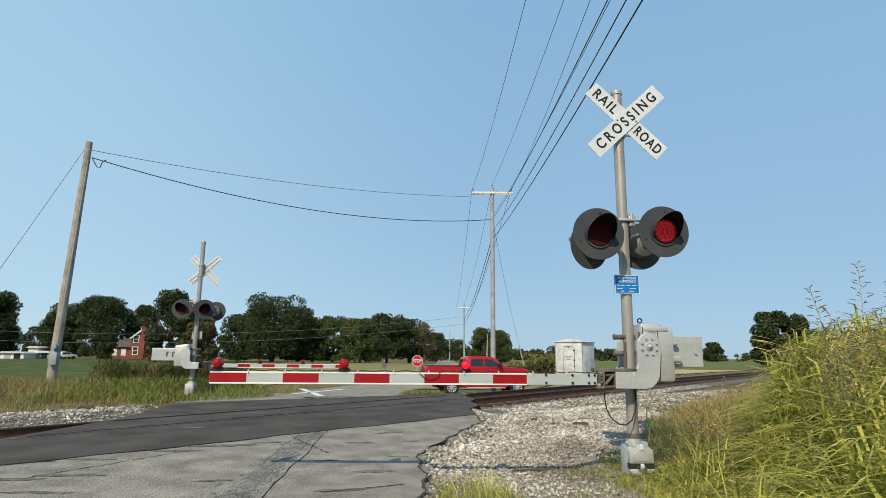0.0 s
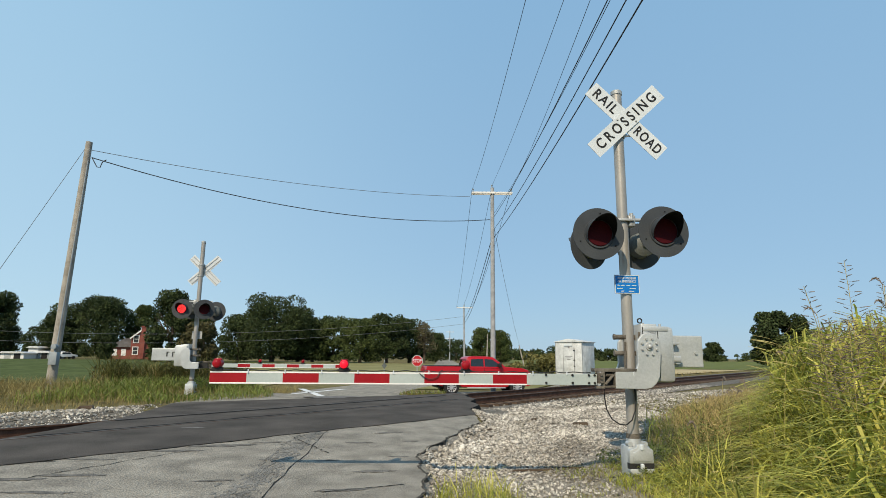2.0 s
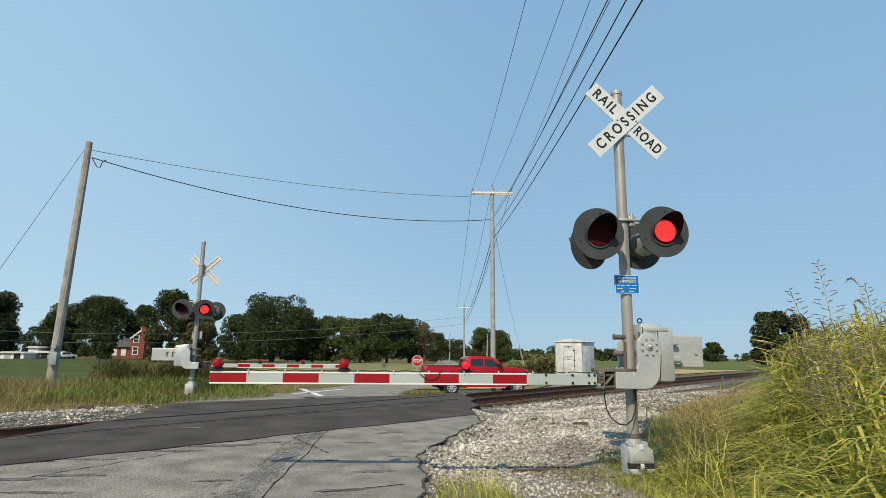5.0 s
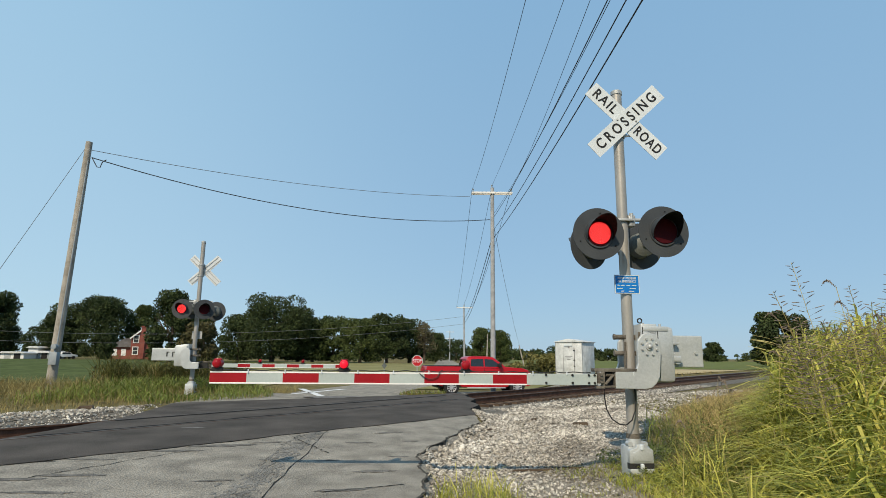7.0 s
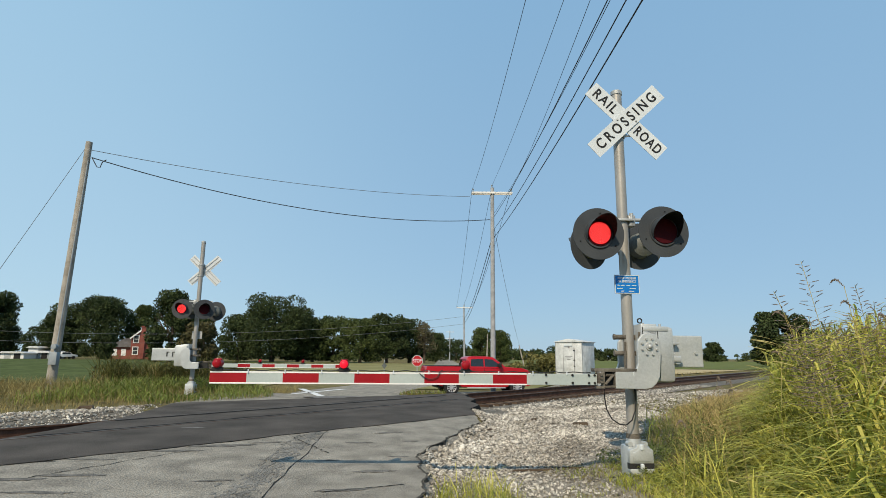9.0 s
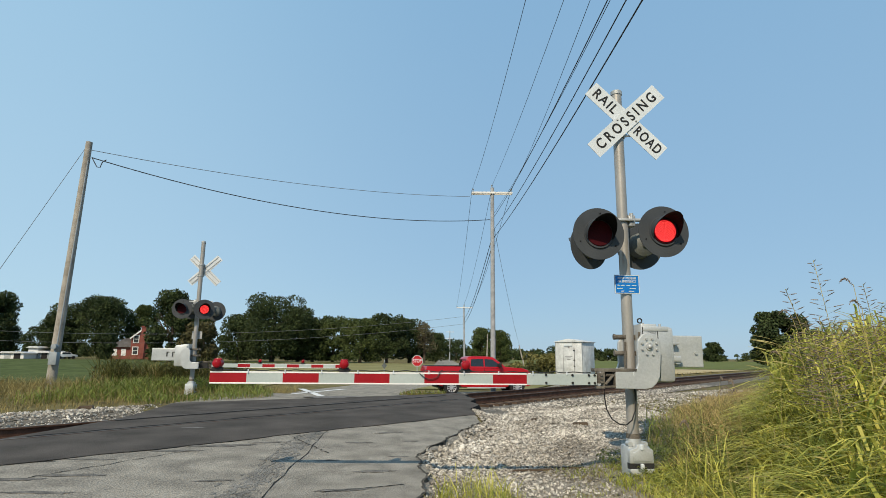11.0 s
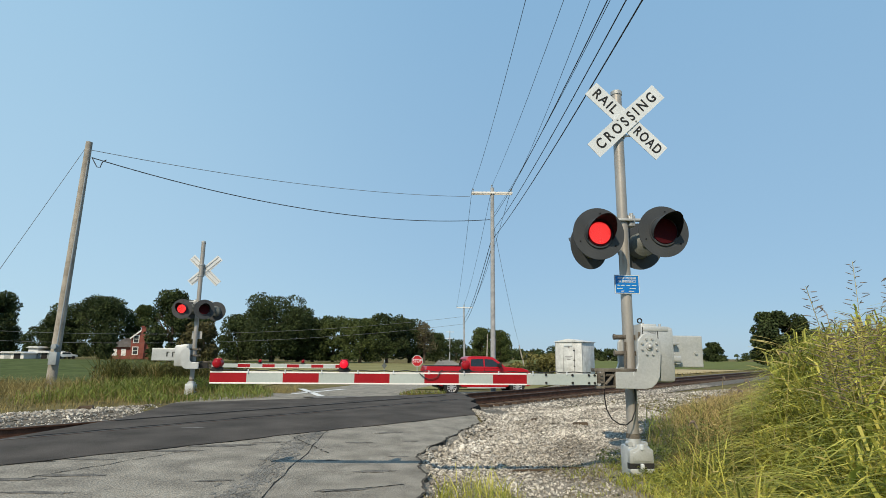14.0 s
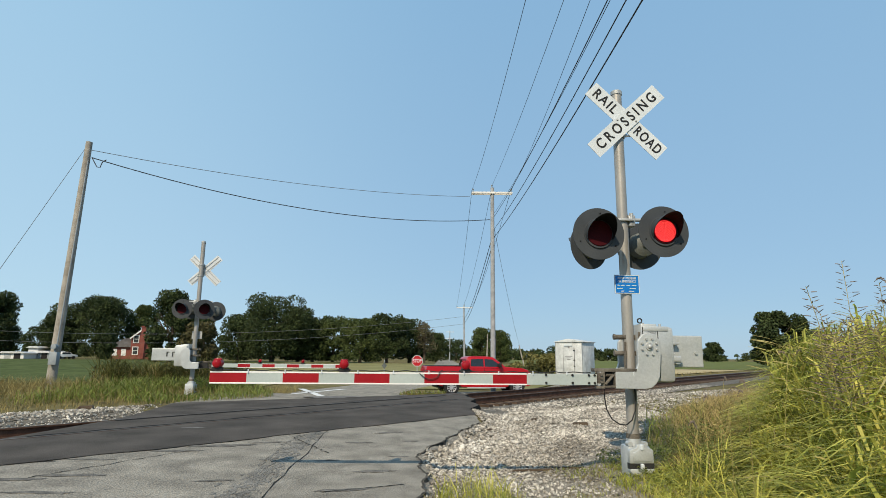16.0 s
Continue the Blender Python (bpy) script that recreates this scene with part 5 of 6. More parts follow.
# ---- trees ----
M_BARK = mat("tree_bark", (0.06, 0.045, 0.032), (0.13, 0.10, 0.075), 2, 0.95, bump=0.6, fine=12)
M_LEAF = mat("oak_leaves", (0.022, 0.034, 0.010), (0.052, 0.072, 0.022), 0.35, 0.75, fine=3, island=0.32)
M_LEAF2 = mat("maple_leaves", (0.036, 0.055, 0.014), (0.078, 0.100, 0.03), 0.35, 0.75, fine=3, island=0.32)
M_WEEDTREE = mat("ruddy_green_leaves", (0.05, 0.05, 0.02), (0.10, 0.085, 0.035), 0.4, 0.8, fine=3, island=0.4)
M_LEAFDRY = mat("browning_leaves", (0.075, 0.066, 0.036), (0.125, 0.115, 0.062), 0.4, 0.8, fine=3, island=0.4)


def leaf_cloud(rng, centres, radii, count, size, floor):
    """Small leaf clumps strewn over the shells of many lumps."""
    centres, radii = np.array(centres), np.array(radii)
    wgt = radii ** 2
    pick = rng.choice(len(centres), count, p=wgt / wgt.sum())
    d = rng.normal(0, 1, (count, 3))
    d /= np.linalg.norm(d, axis=1)[:, None]
    r = radii[pick] * (0.55 + 0.5 * rng.random(count) ** 0.6)
    p = centres[pick] + d * r[:, None] * np.array((1, 1, 0.8))
    p = p[p[:, 2] > floor]
    n = len(p)
    q = rng.normal(0, 1, (n, 3))
    u = np.cross(q, rng.normal(0, 1, (n, 3)))
    u /= np.linalg.norm(u, axis=1)[:, None]
    w = np.cross(q, u)
    w /= np.linalg.norm(w, axis=1)[:, None]
    s = size * rng.uniform(0.5, 1.3, n)[:, None]
    v = np.stack([p - u * s, p - w * s * 0.55 + u * s * 0.1, p + u * s, p + w * s * 0.55], 1)
    v += rng.normal(0, 0.12 * size, v.shape)
    return v.reshape(-1, 3), np.arange(n * 4).reshape(-1, 4)


def tree(x, y, top, width, label, seed, leaf=None, leaves=6000, size=0.26, conical=0.0, low=0.16, bare=False, name="tree", cat="tree"):
    rng = np.random.default_rng(seed)
    z0 = float(ground_z(x, y))
    h = top - z0
    thing = empty(name, pose(x, y, z0), label, cat, "trees beyond the crossing")
    r = width / 2
    bm = bmesh.new()
    tr = max(0.06, 0.028 * h)
    tube(bm, (0, 0, -0.3), (0.1, 0, h * 0.3), tr * 1.4, tr, n=9)
    tube(bm, (0.1, 0, h * 0.3), (0.0, 0.1, h * 0.8), tr, tr * 0.3, n=9)
    for k in range(9):
        a = rng.uniform(0, math.tau)
        f = rng.uniform(0.22, 0.6)
        e = Vector((math.cos(a) * r * rng.uniform(0.5, 0.85), math.sin(a) * r * rng.uniform(0.5, 0.85), h * min(0.92, f + rng.uniform(0.15, 0.4))))
        tube(bm, (0.06, 0, h * f), e, tr * 0.45, tr * 0.1, n=6)
        if bare:
            for j in range(5):
                b = Vector((0.06, 0, h * f)).lerp(e, rng.uniform(0.4, 1))
                tube(bm, b, b + Vector(rng.normal(0, 0.16, 3).tolist()) * h * 0.5, tr * 0.14, tr * 0.04, n=5)
    part("trunk", bm, M_BARK, thing, "brown trunk with spreading limbs")
    cs, rs = [], []
    for k in range(74):
        zf = rng.uniform(low, 0.93)
        prof = (1 - zf) ** 0.8 * 1.15 if conical else math.sqrt(max(0.02, 1 - ((zf - 0.45) / 0.58) ** 2))
        a, q = rng.uniform(0, math.tau), math.sqrt(rng.uniform(0.12, 1))
        lr = rng.uniform(0.07, 0.19) * min(width, h) * (0.7 if conical else 1)
        reach = max(0.05, r * prof - lr * 0.75)
        cs.append((math.cos(a) * q * reach, math.sin(a) * q * reach, max(lr * 0.5, min(zf * h, h - lr * 0.85))))
        rs.append(lr)
    v, f = leaf_cloud(rng, cs, rs, int(leaves * 2.6), size * 0.74, 0.04 * h)
    part_ob = link("crown", v.tolist(), f.tolist(), leaf or M_LEAF, thing, "dense crown of small leaf clumps")
    return thing


OAK, MAPLE = "broad dark green oak with uneven crown", "mid-green broadleaf tree at the field's edge"
tree(-105.0, 135, 15.7, 12.9, "dark green spruce-like tree at the field's edge", 1, leaves=9500, size=0.36, conical=0.0, low=0.05)
tree(-90.5, 130, 7.4, 8.0, MAPLE, 2, leaves=2800, low=0.06)
tree(-84.5, 130, 12.6, 10.5, OAK, 3, leaves=7500, size=0.32, low=0.03)
tree(-75.5, 128, 14.2, 12.5, OAK, 4, leaves=9000, size=0.32, low=0.03)
tree(-69.0, 134, 12.6, 10.0, MAPLE, 5, M_LEAF2, leaves=7000, size=0.32, low=0.03)
tree(-39.9, 85, 10.9, 7.0, "tall dark pointed tree behind the signal", 6, leaves=5500, low=0.05)
tree(-64.2, 111, 5.6, 3.2, MAPLE, 31, leaves=2600, low=0.04)
tree(-43.5, 88, 6.0, 2.7, MAPLE, 32, M_LEAF2, leaves=2400, low=0.04)
tree(-35.6, 86, 7.8, 5.0, MAPLE, 16, leaves=3500, low=0.05)
tree(-31.5, 75, 5.6, 5.2, "reddish-brown small tree by the field", 7, M_WEEDTREE, leaves=2600, size=0.26, low=0.05)
tree(-29.6, 101, 12.3, 14.5, OAK, 8, leaves=9500, low=0.04)
tree(-25.6, 103, 9.9, 8.5, OAK, 9, leaves=7000, low=0.04)
tree(-36.6, 104, 8.6, 9.0, OAK, 10, leaves=4200, low=0.04)
tree(-19.8, 105, 8.6, 9.0, MAPLE, 11, M_LEAF2, leaves=5000, low=0.04)
tree(-23.2, 104, 8.6, 7.0, MAPLE, 24, leaves=3600, low=0.04)
tree(-14.0, 99, 7.9, 9.0, MAPLE, 12, M_LEAF2, leaves=4800, low=0.08)
tree(-9.6, 100, 8.7, 9.5, OAK, 13, leaves=6000, low=0.2)
tree(-6.0, 106, 8.2, 7.0, MAPLE, 14, leaves=3600, low=0.1)
tree(-3.3, 105, 7.7, 5.0, "thin browning tree with bare branches", 15, M_LEAFDRY, leaves=900, size=0.26, low=0.3, bare=True)
tree(-1.4, 128, 6.6, 6.5, MAPLE, 17, leaves=3200, low=0.05)
tree(8.2, 120, 7.4, 6.2, OAK, 18, M_LEAF2, leaves=3600, low=0.05)
tree(12.2, 121, 7.0, 5.6, OAK, 19, M_LEAF2, leaves=3000, low=0.05)
tree(4.0, 165, 6.4, 8.5, MAPLE, 20, leaves=2600, low=0.05)
tree(88.0, 138, 7.4, 12.0, MAPLE, 25, leaves=2600, size=0.28, low=0.04)
tree(58.4, 100, 9.7, 10.9, "round dark green tree beyond the tall grass", 21, leaves=9500, size=0.34, low=0.04)
tree(93.0, 143, 9.0, 12.5, MAPLE, 22, M_LEAF2, leaves=3800, size=0.28, low=0.04)
tree(107.5, 230, 7.9, 9.0, MAPLE, 23, leaves=2200, size=0.5, low=0.04)


def hedge(name, cells, seed, leaf, size, label, lower=0.0):
    """A far belt of trees or scrub: lumps of leaf clumps along a line."""
    rng = np.random.default_rng(seed)
    vs, fs, off = [], [], 0
    for x, y, h, w, n in cells:
        z0 = float(ground_z(x, y))
        cs, rs = [], []
        for k in range(14):
            lr = rng.uniform(0.18, 0.34) * min(h, w)
            cs.append((x + rng.uniform(-w / 2, w / 2), y + rng.uniform(-w / 4, w / 4), z0 + rng.uniform(0.1, 1.0) * (h - lr)))
            rs.append(lr)
        v, f = leaf_cloud(rng, cs, rs, n, size, z0)
        vs.append(v)
        fs.append(f + off)
        off += len(v)
    tagged(link(name, np.concatenate(vs).tolist(), np.concatenate(fs).tolist(), leaf), label, "far trees", kind="stuff")


rr = random.Random(4)
hedge("far_tree_belt", [(x, 250 + rr.uniform(-12, 12), rr.uniform(4.5, 7.2), 9, 900) for x in range(20, 84, 4)], 31, M_LEAF, 0.55, "far belt of dark green trees")
hedge("far_tree_belt", [(x, 330 + rr.uniform(-12, 12), rr.uniform(4.5, 6.5), 14, 400) for x in range(88, 330, 10)], 32, M_LEAF, 0.7, "far belt of dark green trees along the fields")
hedge("far_tree_belt", [(x, 190 + rr.uniform(-12, 12), rr.uniform(4, 7), 14, 450) for x in range(-230, 4, 11)], 33, M_LEAF, 0.6, "far belt of dark green trees behind the farm")
M_SCRUB = mat("dry_scrub", (0.10, 0.10, 0.03), (0.19, 0.17, 0.06), 0.8, 0.85, fine=6, island=0.4)
M_WEED = mat("rank_weeds", (0.045, 0.055, 0.016), (0.10, 0.095, 0.032), 0.8, 0.85, fine=6, island=0.45)
hedge("scrub", [(5.2 + 0.9 * k, 47 + rr.uniform(-1, 1.5), rr.uniform(1.3, 2.1), 2.2, 1600) for k in range(7)], 34, M_SCRUB, 0.11, "yellow-green scrub behind the side road")
hedge("weeds", [(-15.6 + 0.8 * k, 25 + rr.uniform(-1, 1.5), rr.uniform(0.9, 1.9), 1.5, 1900) for k in range(4, 9)], 35, M_WEED, 0.07, "rank brown-green weeds at the field's edge")
hedge("weeds", [(-13.6 + 0.7 * k, 23.2 + rr.uniform(-0.6, 0.8), rr.uniform(0.8, 1.8), 1.3, 1500) for k in range(1, 8)], 37, M_WEED, 0.06, "yellow-brown tall weeds behind the far signal")


# ---- grass ----
M_GRASS = mat("green_grass", (0.37, 0.365, 0.062), (0.72, 0.655, 0.165), 0.9, 0.6, fine=8, island=0.42, thin=0.42)
M_STRAW = mat("straw_grass", (0.32, 0.26, 0.09), (0.52, 0.44, 0.18), 0.9, 0.7, fine=8, island=0.3, thin=0.2)
M_VERGE = mat("dry_verge_grass", (0.18, 0.145, 0.055), (0.31, 0.25, 0.098), 0.5, 0.8, fine=6, island=0.35, thin=0.15)
M_LUSH = mat("lush_grass", (0.19, 0.23, 0.042), (0.44, 0.445, 0.09), 0.6, 0.6, fine=6, island=0.42, thin=0.32)
M_BROWN = mat("brown_dry_grass", (0.32, 0.225, 0.085), (0.58, 0.44, 0.19), 0.6, 0.85, fine=6, island=0.35, thin=0.35)
M_WEEDBLADE = mat("weed_leaves", (0.07, 0.075, 0.02), (0.16, 0.15, 0.045), 0.6, 0.8, fine=6, island=0.45, thin=0.15)
M_FARGRASS = mat("verge_green", (0.095, 0.135, 0.025), (0.23, 0.26, 0.055), 0.6, 0.7, fine=6, island=0.4, thin=0.2)
M_HERB = mat("herb_leaves", (0.09, 0.12, 0.03), (0.24, 0.26, 0.065), 0.8, 0.6, fine=6, island=0.45, thin=0.2)
M_SEED = mat("seed_heads", (0.13, 0.10, 0.085), (0.24, 0.19, 0.14), 3, 0.8, island=0.3)


def blades(rng, x, y, z, h, w, bend, heading=None):
    """Bent tapering leaves: arrays of vertices and faces."""
    n = len(x)
    a = rng.uniform(0, math.tau, n) if heading is None else heading
    dx, dy = np.cos(a), np.sin(a)
    bend = bend * rng.uniform(0.6, 1.25, n)
    b = 0.85 * bend * h
    turn = a + math.pi / 2 + rng.normal(0, 0.5, n)
    wx, wy = np.cos(turn) * w, np.sin(turn) * w
    lv = []
    arc = lambda f: z + h * (f * (1 + 0.3 * bend) - 0.78 * bend * f * f)
    for f, k in ((0.0, 0.8), (0.4, 1.0), (0.76, 0.65)):
        cx, cy, cz = x + dx * b * f * f, y + dy * b * f * f, arc(f)
        lv += [np.stack([cx - wx * k, cy - wy * k, cz], -1), np.stack([cx + wx * k, cy + wy * k, cz], -1)]
    lv.append(np.stack([x + dx * b, y + dy * b, arc(1.0)], -1))
    v = np.stack(lv, 1).reshape(-1, 3)
    i = np.arange(n)[:, None] * 7
    quads = np.concatenate([i + np.array((0, 1, 3, 2)), i + np.array((2, 3, 5, 4))])
    tris = i + np.array((4, 5, 6))
    return v, quads.tolist() + tris.tolist()


def grass(name, seed, n, region, height, width, bend, material, label):
    """region: (x0, x1, y0, y1, keep(x, y)); height(x, y)."""
    rng = np.random.default_rng(seed)
    x0, x1, y0, y1, keep = region
    x, y = rng.uniform(x0, x1, n), rng.uniform(y0, y1, n)
    tuft = np.sin(x * 5.1 + np.sin(y * 3.7) * 2 + np.sin(y * 0.9 + x * 0.7) * 3) * 0.6 + np.sin(y * 4.3 + np.sin(x * 2.9) * 2) * 0.6
    k = keep(x, y) & (rng.random(n) < 0.6 + (0.25 if y1 < 20 else 0.0) * tuft)
    x, y = x[k], y[k]
    h = height(x, y) * rng.uniform(0.45, 1.12, len(x))
    v, f = blades(rng, x, y, ground_z(x, y), h, width * rng.uniform(0.6, 1.3, len(x)), bend)
    return tagged(link(name, v.tolist(), f, material), label, "grass", kind="stuff")


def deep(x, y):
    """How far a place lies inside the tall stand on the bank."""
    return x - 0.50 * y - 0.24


def tall(x, y):
    return 0.40 + 0.95 * sm(0.0, 0.9, deep(x, y)) - 0.25 * sm(6.0, 4.5, y) * (1 - sm(0.2, 0.9, deep(x, y)))


S = across
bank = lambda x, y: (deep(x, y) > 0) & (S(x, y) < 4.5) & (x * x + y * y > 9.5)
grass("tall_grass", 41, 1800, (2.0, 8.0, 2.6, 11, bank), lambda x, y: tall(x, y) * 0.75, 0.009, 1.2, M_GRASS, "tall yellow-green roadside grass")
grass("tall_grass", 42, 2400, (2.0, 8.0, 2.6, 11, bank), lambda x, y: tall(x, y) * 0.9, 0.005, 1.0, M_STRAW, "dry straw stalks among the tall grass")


def leafy_stems(name, seed, n, material, label):
    """Tall stems, each with several short arching leaves up its length."""
    rng = np.random.default_rng(seed)
    x, y = rng.uniform(2.0, 8.0, n), rng.uniform(2.6, 10.5, n)
    k = bank(x, y)
    x, y = x[k], y[k]
    g = ground_z(x, y)
    h = tall(x, y) * rng.uniform(0.7, 1.1, len(x))
    lx, ly = rng.normal(0, 0.10, len(x)) * h, rng.normal(0, 0.10, len(x)) * h
    vs, fs, off = [], [], 0
    v, f = blades(rng, x, y, g, h, 0.004 + 0 * x, 0.12)
    vs.append(v)
    fs += f
    off += len(v)
    for j in range(8):
        fr = rng.uniform(0.08, 0.95, len(x))
        ln = rng.uniform(0.26, 0.52, len(x))
        v, f = blades(rng, x + lx * fr * fr * 0.3, y + ly * fr * fr * 0.3, g + h * fr * 0.9, ln, 0.0085 * rng.uniform(0.7, 1.2, len(x)), 1.45)
        vs.append(v)
        fs += [tuple(i + off for i in q) for q in f]
        off += len(v)
    tagged(link(name, np.concatenate(vs).tolist(), fs, material), label, "grass", kind="stuff")


def broad_leaves(name, seed, n, material, label, width, per=12):
    """Plants whose long broad leaves leave the stem by turns and droop over."""
    rng = np.random.default_rng(seed)
    x, y = rng.uniform(2.0, 8.0, n), rng.uniform(2.6, 10.5, n)
    k = bank(x, y)
    x, y = x[k], y[k]
    m = len(x)
    h, g = tall(x, y) * rng.uniform(0.75, 1.1, m), ground_z(x, y)
    lx, ly, first = rng.normal(0, 0.13, m) * h, rng.normal(0, 0.13, m) * h, rng.uniform(0, math.tau, m)
    vs, fs, off = [], [], 0
    v, f = blades(rng, x, y, g, h, 0.0035 + 0 * x, 0.1)
    for q in range(per + 1):
        if q:
            fr = np.clip(0.06 + 0.88 * q / per + rng.normal(0, 0.03, m), 0.03, 0.97)
            ln = rng.uniform(0.30, 0.62, m) * (1.0 - 0.45 * np.abs(fr - 0.5))
            turn = first + math.pi * (q % 2) + rng.normal(0, 0.45, m)
            v, f = blades(rng, x + lx * fr * fr, y + ly * fr * fr, g + h * fr * 0.95, ln, width * rng.uniform(0.7, 1.25, m), 1.55, turn)
        vs.append(v)
        fs += [tuple(c + off for c in face) for face in f]
        off += len(v)
    tagged(link(name, np.concatenate(vs).tolist(), fs, material), label, "grass", kind="stuff")


def foxtails(name, seed, n, region, material, label):
    """Arching stalks that end in drooping bristly heads."""
    rng = np.random.default_rng(seed)
    x0, x1, y0, y1, keep, height = region
    x, y = rng.uniform(x0, x1, n), rng.uniform(y0, y1, n)
    k = keep(x, y)
    x, y = x[k], y[k]
    h = height(x, y) * rng.uniform(0.85, 1.25, len(x))
    a, z0 = rng.uniform(0, math.tau, len(x)), ground_z(x, y)
    verts, faces = [], []
    prof = ((0.0, 0.0017), (0.35, 0.0016), (0.62, 0.0014), (0.80, 0.0012), (0.86, 0.006), (0.91, 0.0085), (0.96, 0.0075), (1.0, 0.002))
    for i in range(len(x)):
        lean, c, s_ = 0.42 * h[i], math.cos(a[i]), math.sin(a[i])
        o = len(verts)
        for f, r in prof:
            d, up = lean * f ** 2.6, h[i] * (1.12 * f - 0.34 * max(0, f - 0.55) ** 1.6 * 3)
            for q in range(4):
                w = q * math.tau / 4
                verts.append((x[i] + c * d + r * math.cos(w), y[i] + s_ * d + r * math.sin(w), z0[i] + up + r * 0.6 * math.sin(w)))
        for j in range(len(prof) - 1):
            for q in range(4):
                faces.append((o + 4 * j + q, o + 4 * j + (q + 1) % 4, o + 4 * j + 4 + (q + 1) % 4, o + 4 * j + 4 + q))
    tagged(link(name, verts, faces, material), label, "grass", kind="stuff")


def herb_leaves(name, seed, n, region, height, size, material, label):
    """Low broad-leaved weeds: small pointed leaves at all heights."""
    rng = np.random.default_rng(seed)
    x0, x1, y0, y1, keep = region
    x, y = rng.uniform(x0, x1, n), rng.uniform(y0, y1, n)
    clump = np.sin(x * 6.3 + 2 * np.sin(y * 3.1)) + np.sin(y * 5.7 + 2 * np.sin(x * 2.7))
    k = keep(x, y) & (rng.random(n) < 0.55 + 0.35 * clump)
    x, y, clump = x[k], y[k], clump[k]
    p = np.stack([x, y, ground_z(x, y) + height(x, y) * rng.random(len(x)) ** 0.7 * (0.8 + 0.25 * clump)], -1)
    u = rng.normal(0, 1, p.shape)
    u[:, 2] = 0.35 * u[:, 2]
    u /= np.linalg.norm(u, axis=1)[:, None]
    w = np.cross(u, np.array((0, 0, 1.0)) + rng.normal(0, 0.35, p.shape))
    w /= np.linalg.norm(w, axis=1)[:, None]
    s_ = size * rng.uniform(0.5, 1.4, len(p))[:, None]
    v = np.stack([p - u * s_, p + w * s_ * 0.36, p + u * s_ * 1.1 - np.array((0, 0, 0.3)) * s_, p - w * s_ * 0.36], 1)
    tagged(link(name, v.reshape(-1, 3).tolist(), np.arange(len(p) * 4).reshape(-1, 4).tolist(), material), label, "weeds", kind="stuff")


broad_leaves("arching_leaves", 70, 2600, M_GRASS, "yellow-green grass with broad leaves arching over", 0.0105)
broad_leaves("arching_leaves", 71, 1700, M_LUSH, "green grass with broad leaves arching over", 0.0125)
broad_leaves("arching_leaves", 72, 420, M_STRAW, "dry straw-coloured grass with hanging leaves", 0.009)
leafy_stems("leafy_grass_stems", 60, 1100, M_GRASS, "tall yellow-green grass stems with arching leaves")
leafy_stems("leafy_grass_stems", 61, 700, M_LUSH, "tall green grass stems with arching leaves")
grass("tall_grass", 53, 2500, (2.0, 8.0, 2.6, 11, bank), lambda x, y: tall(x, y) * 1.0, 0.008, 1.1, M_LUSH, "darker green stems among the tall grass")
low = lambda x, y: (x > 2.0 + 0.12 * (7 - y)) & (deep(x, y) < 0.25) & (y < 7.3) & (x * x + y * y > 20)
grass("leafy_grass", 54, 6500, (1.9, 4.2, 4.2, 7.4, low), lambda x, y: 0.16 + 0.22 * sm(2.3, 3.0, x), 0.007, 1.3, M_LUSH, "leafy green grass below the bank")
grass("leafy_grass", 55, 6000, (1.9, 4.2, 4.2, 7.4, low), lambda x, y: 0.15 + 0.22 * sm(2.3, 3.0, x), 0.005, 1.0, M_GRASS, "yellow-green grass below the bank")
herb_leaves("low_weeds", 73, 36000, (2.1, 4.6, 4.2, 8.2, lambda x, y: (x > 2.3 + 0.16 * (7 - y)) & (deep(x, y) < 0.5) & (x * x + y * y > 20)), lambda x, y: 0.16 + 0.30 * sm(2.4, 3.2, x), 0.022, M_HERB, "low leafy green weeds below the bank")
herb_leaves("low_weeds", 74, 9000, (2.4, 5.2, 4.4, 8.6, lambda x, y: (deep(x, y) > -0.5) & (deep(x, y) < 0.7)), lambda x, y: 0.3 + 0.7 * tall(x, y), 0.022, M_HERB, "dull olive weeds among the grass")
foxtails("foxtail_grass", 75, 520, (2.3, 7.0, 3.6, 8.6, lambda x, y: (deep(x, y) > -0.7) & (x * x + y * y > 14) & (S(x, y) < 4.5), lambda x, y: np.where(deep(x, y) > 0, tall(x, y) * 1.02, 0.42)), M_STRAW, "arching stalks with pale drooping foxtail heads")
mid = lambda x, y: (x > 2.62) & (x > 0.345 * y) & (S(x, y) < 4.3 + 2.2 * sm(6, 12, x)) & (S(x, y) > -8) & (y > 7.15)
rim = lambda x, y: 0.22 + 0.78 * sm(0.0, 0.9, x - 0.345 * y) * sm(4.6, 3.2, S(x, y))
grass("dry_grass", 43, 90000, (2.4, 15, 6.8, 19, mid), lambda x, y: rim(x, y) * (0.50 + 0.25 * sm(2.6, 3.8, x)), 0.0032, 0.9, M_BROWN, "dry brown grass along the ballast")
grass("dry_grass", 59, 9000, (2.4, 10, 6.8, 14, mid), lambda x, y: rim(x, y) * (0.45 + 0.30 * sm(2.6, 3.8, x)), 0.004, 1.0, M_WEEDBLADE, "olive weeds among the dry grass")
grass("dry_grass", 56, 3500, (2.4, 9, 6.8, 12, mid), lambda x, y: 0.30 + 0.35 * sm(2.6, 3.8, x), 0.005, 0.8, M_LUSH, "green blades among the dry grass")
